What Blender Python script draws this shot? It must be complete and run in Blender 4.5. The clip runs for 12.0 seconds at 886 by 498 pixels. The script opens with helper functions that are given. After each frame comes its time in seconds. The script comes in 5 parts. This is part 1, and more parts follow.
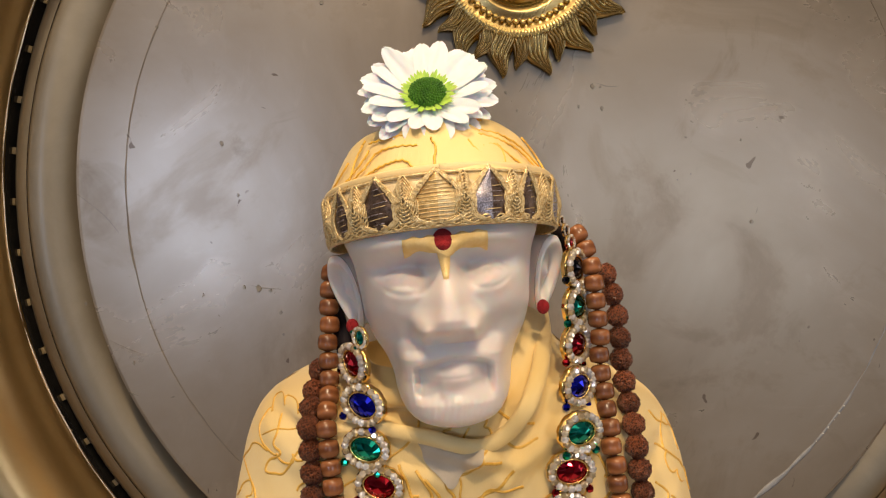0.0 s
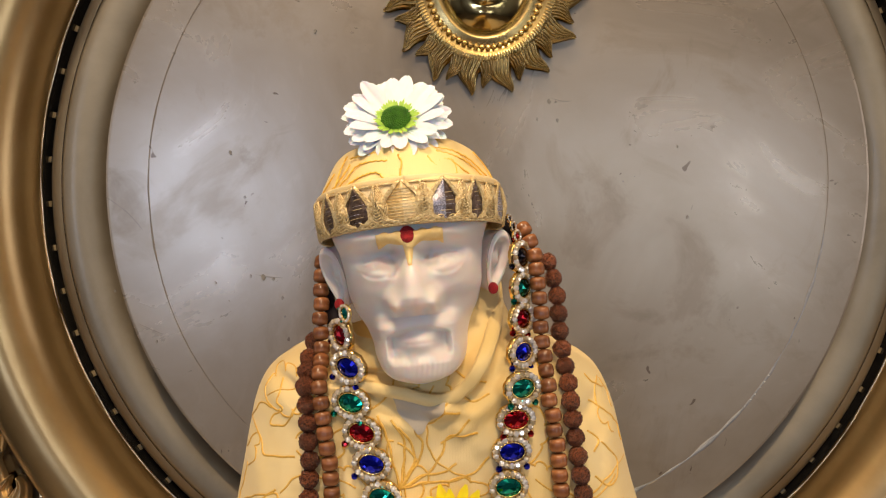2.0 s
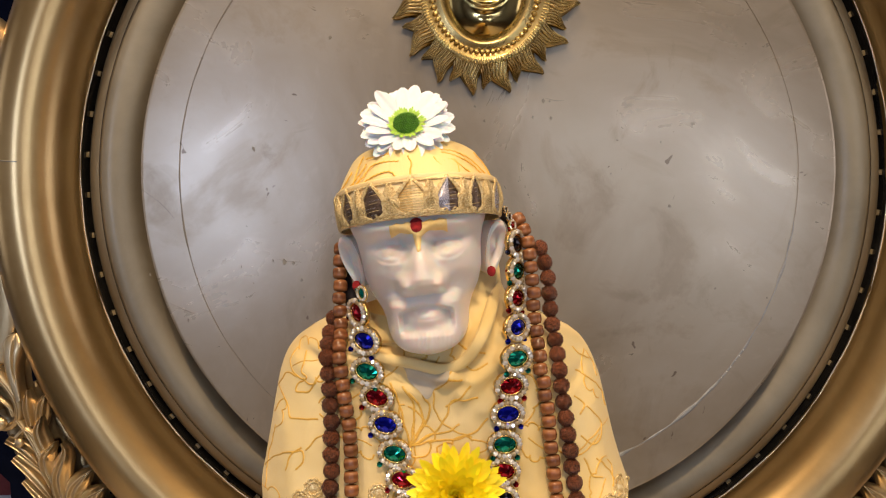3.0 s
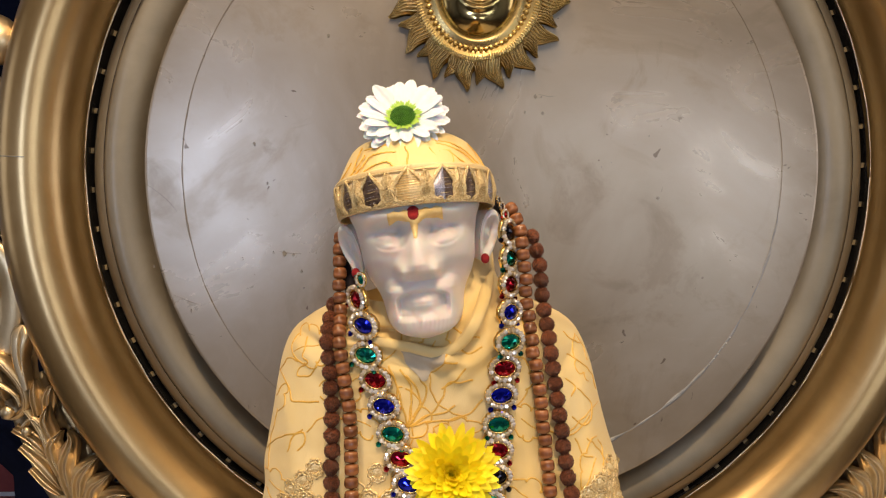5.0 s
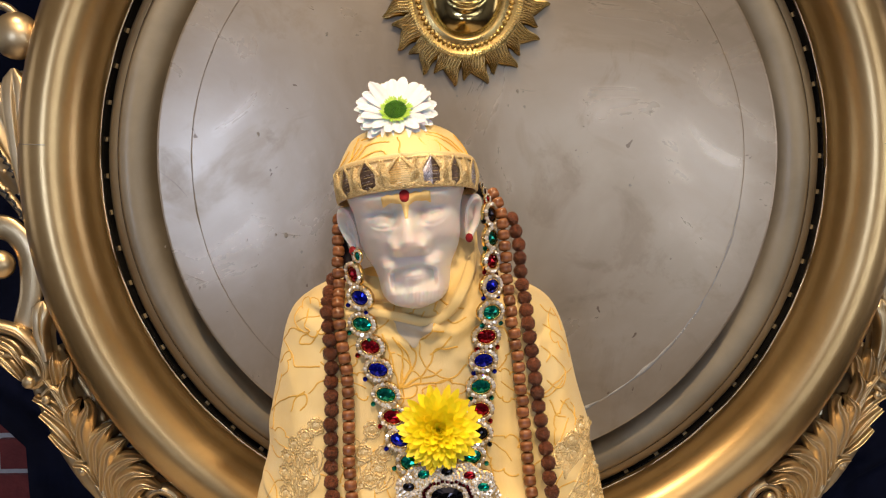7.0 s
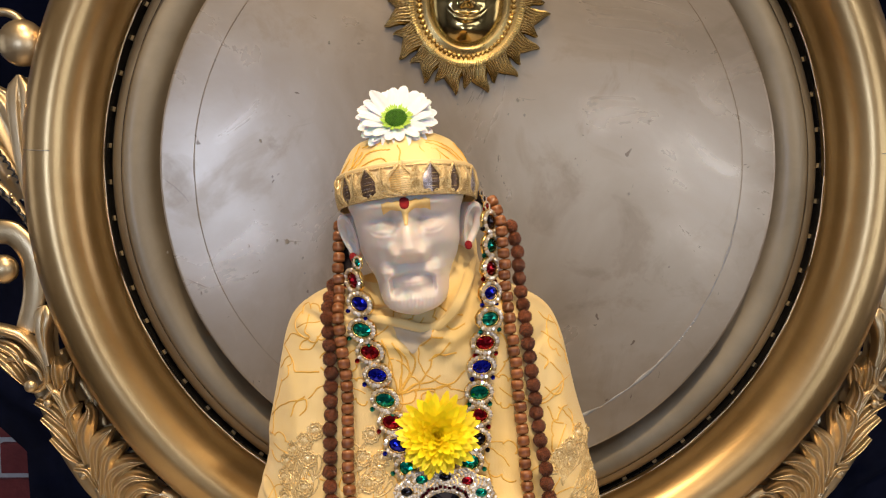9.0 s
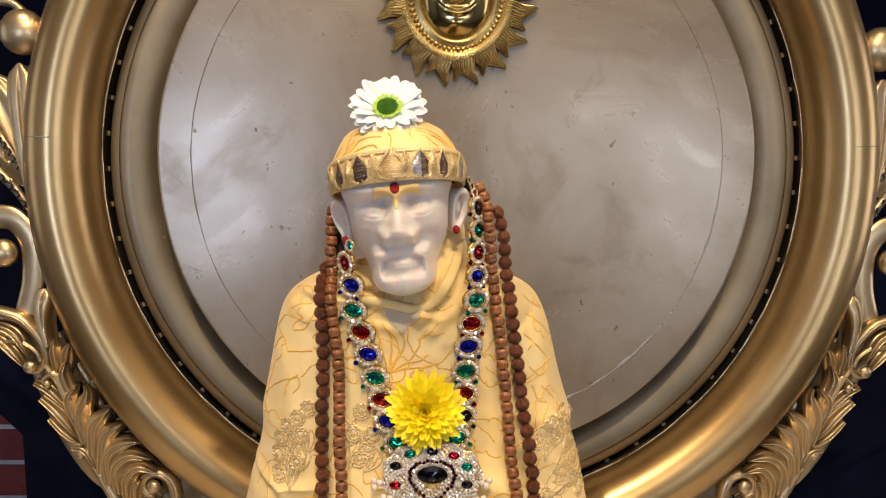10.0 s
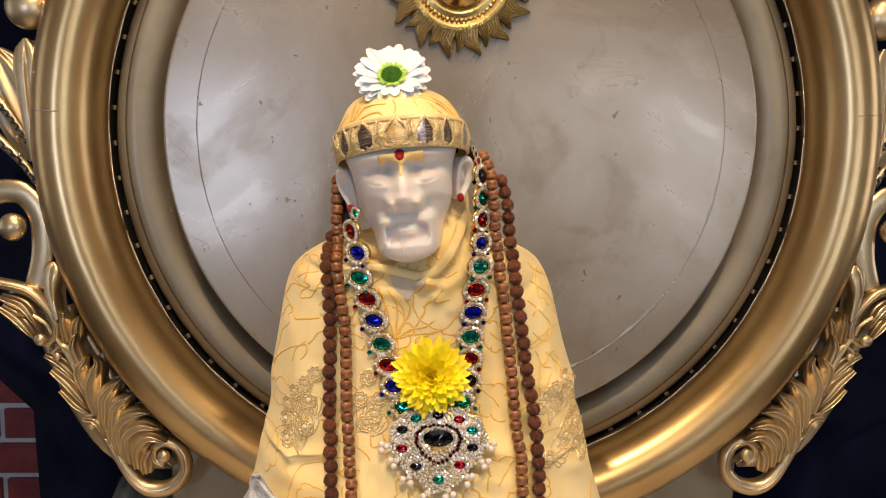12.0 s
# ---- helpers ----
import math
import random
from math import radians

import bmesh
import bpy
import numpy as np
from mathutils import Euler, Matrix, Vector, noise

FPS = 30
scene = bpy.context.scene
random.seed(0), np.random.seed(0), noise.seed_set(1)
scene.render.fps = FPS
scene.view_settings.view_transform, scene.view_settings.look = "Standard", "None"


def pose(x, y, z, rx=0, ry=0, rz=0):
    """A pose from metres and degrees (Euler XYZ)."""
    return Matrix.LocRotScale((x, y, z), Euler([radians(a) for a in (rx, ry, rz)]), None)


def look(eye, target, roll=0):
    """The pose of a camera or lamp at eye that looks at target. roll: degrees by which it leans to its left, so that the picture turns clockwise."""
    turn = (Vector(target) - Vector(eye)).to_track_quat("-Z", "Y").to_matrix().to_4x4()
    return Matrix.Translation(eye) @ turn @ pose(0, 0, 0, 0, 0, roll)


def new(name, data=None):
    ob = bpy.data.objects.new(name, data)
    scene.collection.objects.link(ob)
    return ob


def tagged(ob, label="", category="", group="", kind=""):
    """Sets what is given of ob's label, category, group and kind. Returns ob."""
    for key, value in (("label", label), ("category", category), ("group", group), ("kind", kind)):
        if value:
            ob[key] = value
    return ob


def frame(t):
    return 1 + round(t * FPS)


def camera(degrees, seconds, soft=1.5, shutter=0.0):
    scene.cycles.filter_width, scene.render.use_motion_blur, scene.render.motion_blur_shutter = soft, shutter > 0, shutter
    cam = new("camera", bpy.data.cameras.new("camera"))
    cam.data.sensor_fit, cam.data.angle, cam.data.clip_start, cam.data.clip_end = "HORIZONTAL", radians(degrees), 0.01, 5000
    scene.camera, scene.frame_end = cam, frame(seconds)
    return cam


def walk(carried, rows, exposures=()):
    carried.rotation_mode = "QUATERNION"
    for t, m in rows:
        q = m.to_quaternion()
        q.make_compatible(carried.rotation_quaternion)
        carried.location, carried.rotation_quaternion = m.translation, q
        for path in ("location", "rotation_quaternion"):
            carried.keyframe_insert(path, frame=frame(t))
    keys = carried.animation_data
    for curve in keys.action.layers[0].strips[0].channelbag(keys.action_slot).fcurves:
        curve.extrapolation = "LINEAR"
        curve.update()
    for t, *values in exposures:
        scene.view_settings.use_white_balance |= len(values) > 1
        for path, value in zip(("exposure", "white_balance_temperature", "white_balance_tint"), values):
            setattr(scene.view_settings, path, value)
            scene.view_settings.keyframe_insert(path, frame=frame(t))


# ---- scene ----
# The camera and its path: seconds, eye (m), yaw, pitch, roll (degrees)
cam = camera(58.3, 12.0, soft=1.2)
ROWS = [
    (0, 0.00000, 0.02369, 1.35000, -1.123, -2.646, 0.626),
    (0.5, 0.01059, 0.02747, 1.35036, -1.348, -2.640, 0.832),
    (1, 0.01299, 0.02520, 1.34400, -1.181, -2.222, 0.328),
    (1.5, 0.01275, -0.00301, 1.34656, -0.931, -2.166, 0.345),
    (2, 0.01757, -0.06467, 1.35343, -0.932, -3.062, 0.247),
    (2.5, 0.01714, -0.10886, 1.35890, -0.769, -3.848, 0.218),
    (3, 0.01621, -0.12815, 1.36019, -0.666, -4.298, 0.095),
    (5, 0.01588, -0.14997, 1.35253, -0.988, -4.167, -0.097),
    (5.5, 0.01571, -0.15603, 1.34211, -1.138, -4.250, -0.451),
    (6, 0.01494, -0.17117, 1.33813, -1.113, -4.598, -0.019),
    (6.5, 0.01537, -0.20220, 1.34496, -1.396, -5.003, 0.355),
    (7, 0.01806, -0.21216, 1.34954, -1.523, -4.875, 0.091),
    (7.5, 0.01746, -0.20856, 1.34769, -1.423, -4.794, 0.185),
    (9.5, 0.02092, -0.22914, 1.35009, -1.516, -4.284, 0.521),
    (10, 0.02167, -0.24314, 1.34199, -1.980, -4.600, 0.813),
    (10.5, 0.01611, -0.24902, 1.33217, -2.067, -5.247, 0.849),
    (11, 0.01690, -0.25051, 1.32782, -1.973, -5.589, 0.548),
    (11.5, 0.01797, -0.25147, 1.32748, -1.897, -5.703, 0.561),
    (12, 0.02072, -0.25179, 1.32927, -1.734, -5.747, 0.462),
]
walk(cam, [(t, pose(x, y, z) @ pose(0, 0, 0, 0, 0, yaw) @ pose(0, 0, 0, 90 + pitch) @ pose(0, 0, 0, 0, 0, roll))
           for t, x, y, z, yaw, pitch, roll in ROWS], [(0.0, -0.18), (1.5, -0.11), (5.0, -0.02), (12.0, 0.02)])

# ---- light ----
world = bpy.data.worlds.new("world")
scene.world = world
world.use_nodes = True
world.node_tree.nodes["Background"].inputs[0].default_value = (0.60, 0.72, 1.0, 1)
world.node_tree.nodes["Background"].inputs[1].default_value = 0.02


def area_lamp(name, at, to, w, h, watts, colour):
    d = bpy.data.lights.new(name, "AREA")
    d.shape, d.size, d.size_y, d.energy, d.color = "RECTANGLE", w, h, watts, colour
    ob = new(name, d)
    ob.matrix_world = look(at, to)
    return ob


def spot_lamp(name, at, to, watts, colour, size, radius=0.03, blend=0.6):
    d = bpy.data.lights.new(name, "SPOT")
    d.energy, d.color, d.spot_size, d.spot_blend, d.shadow_soft_size = watts, colour, radians(size), blend, radius
    ob = new(name, d)
    ob.matrix_world = look(at, to)
    return ob


WARM, COOL = (1.0, 0.75, 0.48), (0.78, 0.86, 1.0)
# Assumed, unseen spots: the outer two fit the shadows, the middle lights the face.
for at, watts in (((-0.42, -0.04, 2.58), 54), ((0.06, -0.95, 2.58), 72), ((0.60, -0.08, 2.55), 34)):
    tagged(spot_lamp("spot_lamp", at, (0.02, 0.40, 1.10), watts, WARM, 51), "assumed warm spot lamp above, out of view", "lamp", "ceiling spot lamps")
tagged(area_lamp("window_light", (-1.25, -3.36, 1.40), (-1.25, 0.0, 1.40), 0.44, 0.46, 21, (0.58, 0.71, 1.0)), "cool daylight of a window", "lamp")
tagged(area_lamp("window_light", (0.85, -3.36, 1.56), (0.85, 0.0, 1.56), 0.50, 0.34, 6, COOL), "cool daylight of a window", "lamp")
tagged(area_lamp("window_light", (1.75, -3.36, 1.30), (1.75, 0.0, 1.30), 0.66, 0.85, 12, COOL), "cool daylight of a window", "lamp")
# Unseen soft fill from above, added to lift the overall brightness.
tagged(area_lamp("ceiling_light", (0.1, -1.4, 2.62), (0.1, -1.4, 0.0), 2.0, 1.0, 9, (1.0, 0.84, 0.66)), "added soft fill light under the ceiling", "lamp")
tagged(area_lamp("window_light", (-2.56, 0.25, 1.55), (0.0, 0.25, 1.55), 0.9, 1.2, 3.5, (0.90, 0.92, 1.0)), "daylight of a side window", "lamp")
tagged(area_lamp("window_light", (2.56, 0.25, 1.55), (0.0, 0.25, 1.55), 0.9, 1.2, 8, (0.98, 0.93, 0.96)), "daylight of a side window", "lamp")

# ---- materials ----
def material(name):
    m = bpy.data.materials.new(name)
    m.use_nodes = True
    return m, m.node_tree.nodes, m.node_tree.links, m.node_tree.nodes["Principled BSDF"]


def setp(b, **kw):
    for k, v in kw.items():
        key = k.replace("_", " ")
        b.inputs[key].default_value = (*v, 1) if k == "Base_Color" else v


def noise_node(n, l, scale, detail=4, rough=0.55, coords=None, distort=0.0):
    t = n.new("ShaderNodeTexNoise")
    t.inputs["Scale"].default_value, t.inputs["Detail"].default_value, t.inputs["Roughness"].default_value = scale, detail, rough
    t.inputs["Distortion"].default_value = distort
    if coords:
        l.new(coords, t.inputs["Vector"])
    return t


def ramp_node(n, l, fac, stops):
    r = n.new("ShaderNodeValToRGB")
    e = r.color_ramp.elements
    while len(e) < len(stops):
        e.new(0.5)
    for k, (p, c) in zip(e, stops):
        k.position, k.color = p, (*c, 1)
    l.new(fac, r.inputs[0])
    return r


def mix_node(n, l, fac, a, b, how="MIX"):
    x = n.new("ShaderNodeMix")
    x.data_type, x.blend_type = "RGBA", how
    for sock, v in ((x.inputs[0], fac), (x.inputs[6], a), (x.inputs[7], b)):
        if isinstance(v, (int, float)):
            sock.default_value = v
        elif isinstance(v, tuple):
            sock.default_value = (*v, 1)
        else:
            l.new(v, sock)
    return x.outputs[2]


def bump_node(n, l, b, height, strength, distance):
    u = n.new("ShaderNodeBump")
    u.inputs["Strength"].default_value, u.inputs["Distance"].default_value = strength, distance
    l.new(height, u.inputs["Height"])
    l.new(u.outputs[0], b.inputs["Normal"])


def surface(name, dark, light, scale, rough=(0.5, 0.6), metal=0.0, bump=0.0, bump_scale=None, dist=0.001, detail=5, **kw):
    """A material that varies between two colours and two roughnesses, with a fine relief."""
    m, n, l, b = material(name)
    co = n.new("ShaderNodeTexCoord").outputs["Object"]
    big = noise_node(n, l, scale, detail, 0.6, co)
    c = ramp_node(n, l, big.outputs["Fac"], [(0.3, dark), (0.7, light)])
    l.new(c.outputs[0], b.inputs["Base Color"])
    fine = noise_node(n, l, scale * 7, 3, 0.5, co)
    r = n.new("ShaderNodeMapRange")
    r.inputs["To Min"].default_value, r.inputs["To Max"].default_value = rough
    l.new(fine.outputs["Fac"], r.inputs["Value"])
    l.new(r.outputs[0], b.inputs["Roughness"])
    b.inputs["Metallic"].default_value = metal
    if bump:
        relief = noise_node(n, l, bump_scale or scale * 12, 4, 0.6, co)
        bump_node(n, l, b, relief.outputs["Fac"], bump, dist)
    setp(b, **kw)
    return m


def panel_material():
    m, n, l, b = material("satin_metal_paint")
    co = n.new("ShaderNodeTexCoord").outputs["Object"]
    big = noise_node(n, l, 3.6, 6, 0.6, co, 0.8)
    c = ramp_node(n, l, big.outputs["Fac"], [(0.30, (0.200, 0.162, 0.118)), (0.46, (0.285, 0.243, 0.194)), (0.60, (0.328, 0.290, 0.244)), (0.74, (0.395, 0.358, 0.318))])
    stain = noise_node(n, l, 6.5, 7, 0.62, co, 1.6)
    edge = ramp_node(n, l, stain.outputs["Fac"], [(0.38, (0.86, 0.84, 0.81)), (0.46, (1.0, 1.0, 1.0)), (0.56, (1.0, 1.0, 1.0)), (0.63, (1.12, 1.12, 1.12))])
    toned = mix_node(n, l, 1.0, c.outputs[0], edge.outputs[0], "MULTIPLY")
    blot = noise_node(n, l, 11.0, 5, 0.7, co, 1.2)
    r2 = ramp_node(n, l, blot.outputs["Fac"], [(0.58, (0, 0, 0)), (0.78, (0.7, 0.7, 0.7))])
    dirt = mix_node(n, l, r2.outputs[0], toned, (0.17, 0.135, 0.095))
    spot = noise_node(n, l, 75.0, 2, 0.5, co, 0.8)
    r3 = ramp_node(n, l, spot.outputs["Fac"], [(0.745, (0, 0, 0)), (0.765, (1, 1, 1))])
    worn = mix_node(n, l, r3.outputs[0], dirt, (0.13, 0.10, 0.075))
    l.new(worn, b.inputs["Base Color"])
    rr = ramp_node(n, l, stain.outputs["Fac"], [(0.38, (0.34, 0.34, 0.34)), (0.48, (0.30, 0.30, 0.30)), (0.56, (0.29, 0.29, 0.29)), (0.66, (0.26, 0.26, 0.26))])
    l.new(rr.outputs[0], b.inputs["Roughness"])
    b.inputs["Metallic"].default_value = 0.52
    relief = noise_node(n, l, 9.0, 5, 0.6, co)
    bump_node(n, l, b, relief.outputs["Fac"], 0.025, 0.004)
    return m


def gold_material(name, dark, light, rough, relief, metal=0.9, coat=0.15):
    m, n, l, b = material(name)
    co = n.new("ShaderNodeTexCoord").outputs["Object"]
    big = noise_node(n, l, 9.0, 6, 0.65, co, 0.4)
    c = ramp_node(n, l, big.outputs["Fac"], [(0.3, dark), (0.68, light)])
    l.new(c.outputs[0], b.inputs["Base Color"])
    fine = noise_node(n, l, 160.0, 3, 0.5, co)
    r = n.new("ShaderNodeMapRange")
    r.inputs["To Min"].default_value, r.inputs["To Max"].default_value = rough
    l.new(big.outputs["Fac"], r.inputs["Value"])
    l.new(r.outputs[0], b.inputs["Roughness"])
    b.inputs["Metallic"].default_value = metal
    bump_node(n, l, b, fine.outputs["Fac"], relief, 0.0006)
    setp(b, Coat_Weight=coat, Coat_Roughness=0.22)
    return m


def cloth_material(name="yellow_satin", dark=(0.84, 0.60, 0.22), light=(0.90, 0.71, 0.36)):
    m, n, l, b = material(name)
    co = n.new("ShaderNodeTexCoord").outputs["Object"]
    big = noise_node(n, l, 16.0, 4, 0.55, co)
    c = ramp_node(n, l, big.outputs["Fac"], [(0.3, dark), (0.7, light)])
    l.new(c.outputs[0], b.inputs["Base Color"])
    w = n.new("ShaderNodeTexWave")
    w.inputs["Scale"].default_value, w.inputs["Distortion"].default_value = 900, 2
    l.new(co, w.inputs["Vector"])
    f = noise_node(n, l, 60.0, 5, 0.6, co)
    h = mix_node(n, l, 0.75, w.outputs["Color"], f.outputs["Color"])
    bump_node(n, l, b, h, 0.30, 0.0020)
    setp(b, Roughness=0.44, Sheen_Weight=0.2, Sheen_Roughness=0.4)
    return m


def marble_material():
    m, n, l, b = material("white_marble")
    co = n.new("ShaderNodeTexCoord").outputs["Object"]
    big = noise_node(n, l, 22.0, 6, 0.6, co, 1.0)
    c = ramp_node(n, l, big.outputs["Fac"], [(0.3, (0.76, 0.685, 0.635)), (0.7, (0.82, 0.745, 0.695))])
    l.new(c.outputs[0], b.inputs["Base Color"])
    setp(b, Roughness=0.30, Subsurface_Weight=0.9, Subsurface_Radius=(0.010, 0.0065, 0.005), Subsurface_Scale=0.34, IOR=1.45, Coat_Weight=0.06, Coat_Roughness=0.12)
    f = noise_node(n, l, 260.0, 3, 0.5, co)
    bump_node(n, l, b, f.outputs["Fac"], 0.05, 0.0004)
    return m


def wood_bead_material():
    m, n, l, b = material("brown_bead_wood")
    t = n.new("ShaderNodeTexCoord")
    info = n.new("ShaderNodeObjectInfo")
    w = n.new("ShaderNodeTexWave")
    w.bands_direction = "Z"
    w.inputs["Scale"].default_value, w.inputs["Distortion"].default_value, w.inputs["Detail"].default_value = 70, 4, 4
    l.new(t.outputs["Object"], w.inputs["Vector"])
    c = ramp_node(n, l, w.outputs["Fac"], [(0.1, (0.165, 0.058, 0.019)), (0.9, (0.275, 0.108, 0.038))])
    v = ramp_node(n, l, info.outputs["Random"], [(0.0, (0.72, 0.70, 0.70)), (1.0, (1.15, 1.12, 1.1))])
    l.new(mix_node(n, l, 1.0, c.outputs[0], v.outputs[0], "MULTIPLY"), b.inputs["Base Color"])
    setp(b, Roughness=0.27)
    bump_node(n, l, b, w.outputs["Fac"], 0.06, 0.0004)
    return m


def seed_material():
    m, n, l, b = material("wrinkled_brown_seed")
    t = n.new("ShaderNodeTexCoord")
    info = n.new("ShaderNodeObjectInfo")
    warp = noise_node(n, l, 420.0, 3, 0.6, t.outputs["Object"])
    add = mix_node(n, l, 0.0030, t.outputs["Object"], warp.outputs["Color"], "ADD")
    v = n.new("ShaderNodeTexVoronoi")
    v.feature = "DISTANCE_TO_EDGE"
    v.inputs["Scale"].default_value = 760
    l.new(add, v.inputs["Vector"])
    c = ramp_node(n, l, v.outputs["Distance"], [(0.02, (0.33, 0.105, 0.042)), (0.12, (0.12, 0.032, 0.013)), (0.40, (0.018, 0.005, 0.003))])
    k = ramp_node(n, l, info.outputs["Random"], [(0.0, (0.75, 0.72, 0.72)), (1.0, (1.25, 1.2, 1.15))])
    l.new(mix_node(n, l, 1.0, c.outputs[0], k.outputs[0], "MULTIPLY"), b.inputs["Base Color"])
    r = ramp_node(n, l, v.outputs["Distance"], [(0.0, (1, 1, 1)), (0.35, (0, 0, 0))])
    bump_node(n, l, b, r.outputs[0], 1.0, 0.0010)
    setp(b, Roughness=0.34)
    return m


def rhinestone_material():
    m, n, l, b = material("cut_clear_stone")
    g = n.new("ShaderNodeNewGeometry")
    c = ramp_node(n, l, g.outputs["Random Per Island"], [(0.0, (0.55, 0.40, 0.20)), (0.22, (0.80, 0.68, 0.48)), (0.4, (0.96, 0.92, 0.87)), (1.0, (1.0, 1.0, 1.0))])
    l.new(c.outputs[0], b.inputs["Base Color"])
    setp(b, Roughness=0.05, Metallic=0.62, Coat_Weight=0.7, Coat_Roughness=0.02)
    return m


def gem_material(name, colour):
    m, n, l, b = material(name)
    setp(b, Base_Color=colour, Roughness=0.06, Metallic=1.0, Coat_Weight=0.35, Coat_Roughness=0.02)
    return m


PANEL = panel_material()
GOLD = gold_material("gold_frame_paint", (0.410, 0.265, 0.108), (0.520, 0.362, 0.168), (0.28, 0.33), 0.05, 0.88, 0.25)
GREYGOLD = gold_material("dull_gold_paint", (0.210, 0.172, 0.116), (0.298, 0.256, 0.184), (0.48, 0.58), 0.14)
CARVED = gold_material("carved_gold_paint", (0.455, 0.335, 0.178), (0.670, 0.522, 0.316), (0.28, 0.42), 0.16)
BRASS = gold_material("polished_brass", (0.52, 0.35, 0.10), (0.72, 0.52, 0.18), (0.18, 0.3), 0.08, 1.0)
OLDBRASS = gold_material("aged_brass", (0.30, 0.20, 0.07), (0.62, 0.45, 0.18), (0.20, 0.34), 0.2, 1.0)
DARKBRASS = gold_material("dark_polished_brass", (0.36, 0.25, 0.09), (0.52, 0.38, 0.15), (0.10, 0.20), 0.06, 1.0)
PAVEGOLD = gold_material("brushed_jewel_gold", (0.42, 0.27, 0.08), (0.62, 0.42, 0.15), (0.28, 0.4), 0.3, 0.9)
JEWELGOLD = gold_material("jewel_gold", (0.80, 0.53, 0.16), (0.92, 0.66, 0.25), (0.14, 0.22), 0.05, 1.0)
BLACK = surface("black_plastic", (0.006, 0.006, 0.007), (0.02, 0.02, 0.022), 60, (0.18, 0.4))
LEDCHIP = surface("led_chip", (0.13, 0.095, 0.045), (0.26, 0.19, 0.09), 200, (0.35, 0.5))
CLEAR = surface("dark_silicone", (0.006, 0.006, 0.006), (0.02, 0.018, 0.016), 80, (0.05, 0.25))
CLOTH = cloth_material()
CAPCLOTH = cloth_material("golden_satin", (0.89, 0.63, 0.22), (0.92, 0.71, 0.32))
MARBLE = marble_material()
ROBETHREAD = surface("amber_satin_thread", (0.66, 0.34, 0.03), (0.90, 0.57, 0.12), 700, (0.35, 0.5), 0.0, 0.4, 1400, 0.0005)
THREAD = surface("orange_gold_thread", (0.80, 0.43, 0.03), (0.96, 0.62, 0.10), 900, (0.35, 0.5), 0.0, 0.3, 1500, 0.0004)
ZARI = surface("gold_zari_thread", (0.50, 0.31, 0.09), (1.0, 0.82, 0.46), 700, (0.14, 0.30), 0.30, 0.5, 1300, 0.0004)
GOLDPETAL = surface("gold_satin_stitch", (0.50, 0.29, 0.07), (0.92, 0.66, 0.28), 420, (0.22, 0.40), 0.35, 0.5, 1200, 0.0004)
PALEPETAL = surface("pale_satin_stitch", (0.62, 0.43, 0.17), (0.94, 0.76, 0.42), 420, (0.22, 0.40), 0.30, 0.5, 1200, 0.0004)
TRIM = surface("cream_band_fabric", (0.66, 0.48, 0.22), (0.92, 0.78, 0.50), 420, (0.35, 0.55), 0.15, 0.5, 900, 0.0006)
DARKPETAL = surface("dark_bronze_thread", (0.05, 0.03, 0.02), (0.20, 0.13, 0.09), 300, (0.2, 0.4), 0.6, 0.5, 1200, 0.0005)
GREYPETAL = surface("grey_silver_thread", (0.26, 0.23, 0.26), (0.66, 0.62, 0.68), 260, (0.18, 0.36), 0.7, 0.5, 1200, 0.0005)
SILVER = surface("silver_sequin_cloth", (0.60, 0.57, 0.52), (1.0, 0.98, 0.95), 1100, (0.15, 0.35), 0.30, 1.0, 1400, 0.0012)
PASTE = surface("yellow_sandal_paste", (0.88, 0.58, 0.18), (0.97, 0.73, 0.34), 150, (0.75, 0.9), 0.0, 0.6, 350, 0.0010)
KUMKUM = surface("red_powder", (0.22, 0.005, 0.008), (0.38, 0.012, 0.015), 400, (0.85, 0.95), 0.0, 1.0, 900, 0.0012)
BEADWOOD = wood_bead_material()
SEED = seed_material()
CORD = surface("dark_red_cord", (0.05, 0.012, 0.01), (0.10, 0.03, 0.02), 400, (0.7, 0.9))
PETAL = surface("white_petal", (0.76, 0.78, 0.82), (0.82, 0.84, 0.87), 90, (0.5, 0.6), 0.0, 0.2, 260, 0.0006, Subsurface_Weight=0.25, Subsurface_Scale=0.004)
GREEN = surface("green_floret", (0.035, 0.13, 0.008), (0.11, 0.30, 0.02), 260, (0.5, 0.7), 0.0, 0.4, 900, 0.0006)
LIME = surface("lime_floret", (0.25, 0.50, 0.04), (0.48, 0.68, 0.10), 300, (0.5, 0.7))
YPETAL = surface("yellow_petal", (0.98, 0.74, 0.004), (1.0, 0.86, 0.012), 80, (0.45, 0.6), 0.0, 0.2, 300, 0.0006, Subsurface_Weight=0.15, Subsurface_Scale=0.004)
BLUEGEM = gem_material("blue_glass_stone", (0.004, 0.010, 0.55))
GREENGEM = gem_material("green_glass_stone", (0.0, 0.27, 0.19))
REDGEM = gem_material("red_glass_stone", (0.36, 0.001, 0.010))
BLACKGEM = gem_material("black_glass_stone", (0.012, 0.010, 0.016))
RHINE = rhinestone_material()
PEARL = surface("cream_pearl", (0.66, 0.56, 0.47), (0.76, 0.67, 0.59), 120, (0.18, 0.25), Coat_Weight=0.6)
BRICK = surface("painted_red_brick", (0.15, 0.018, 0.018), (0.26, 0.04, 0.035), 22, (0.5, 0.7), 0.0, 0.5, 90, 0.003)
MORTAR = surface("white_mortar", (0.62, 0.62, 0.64), (0.78, 0.78, 0.79), 40, (0.8, 0.9), 0.0, 0.5, 120, 0.002)
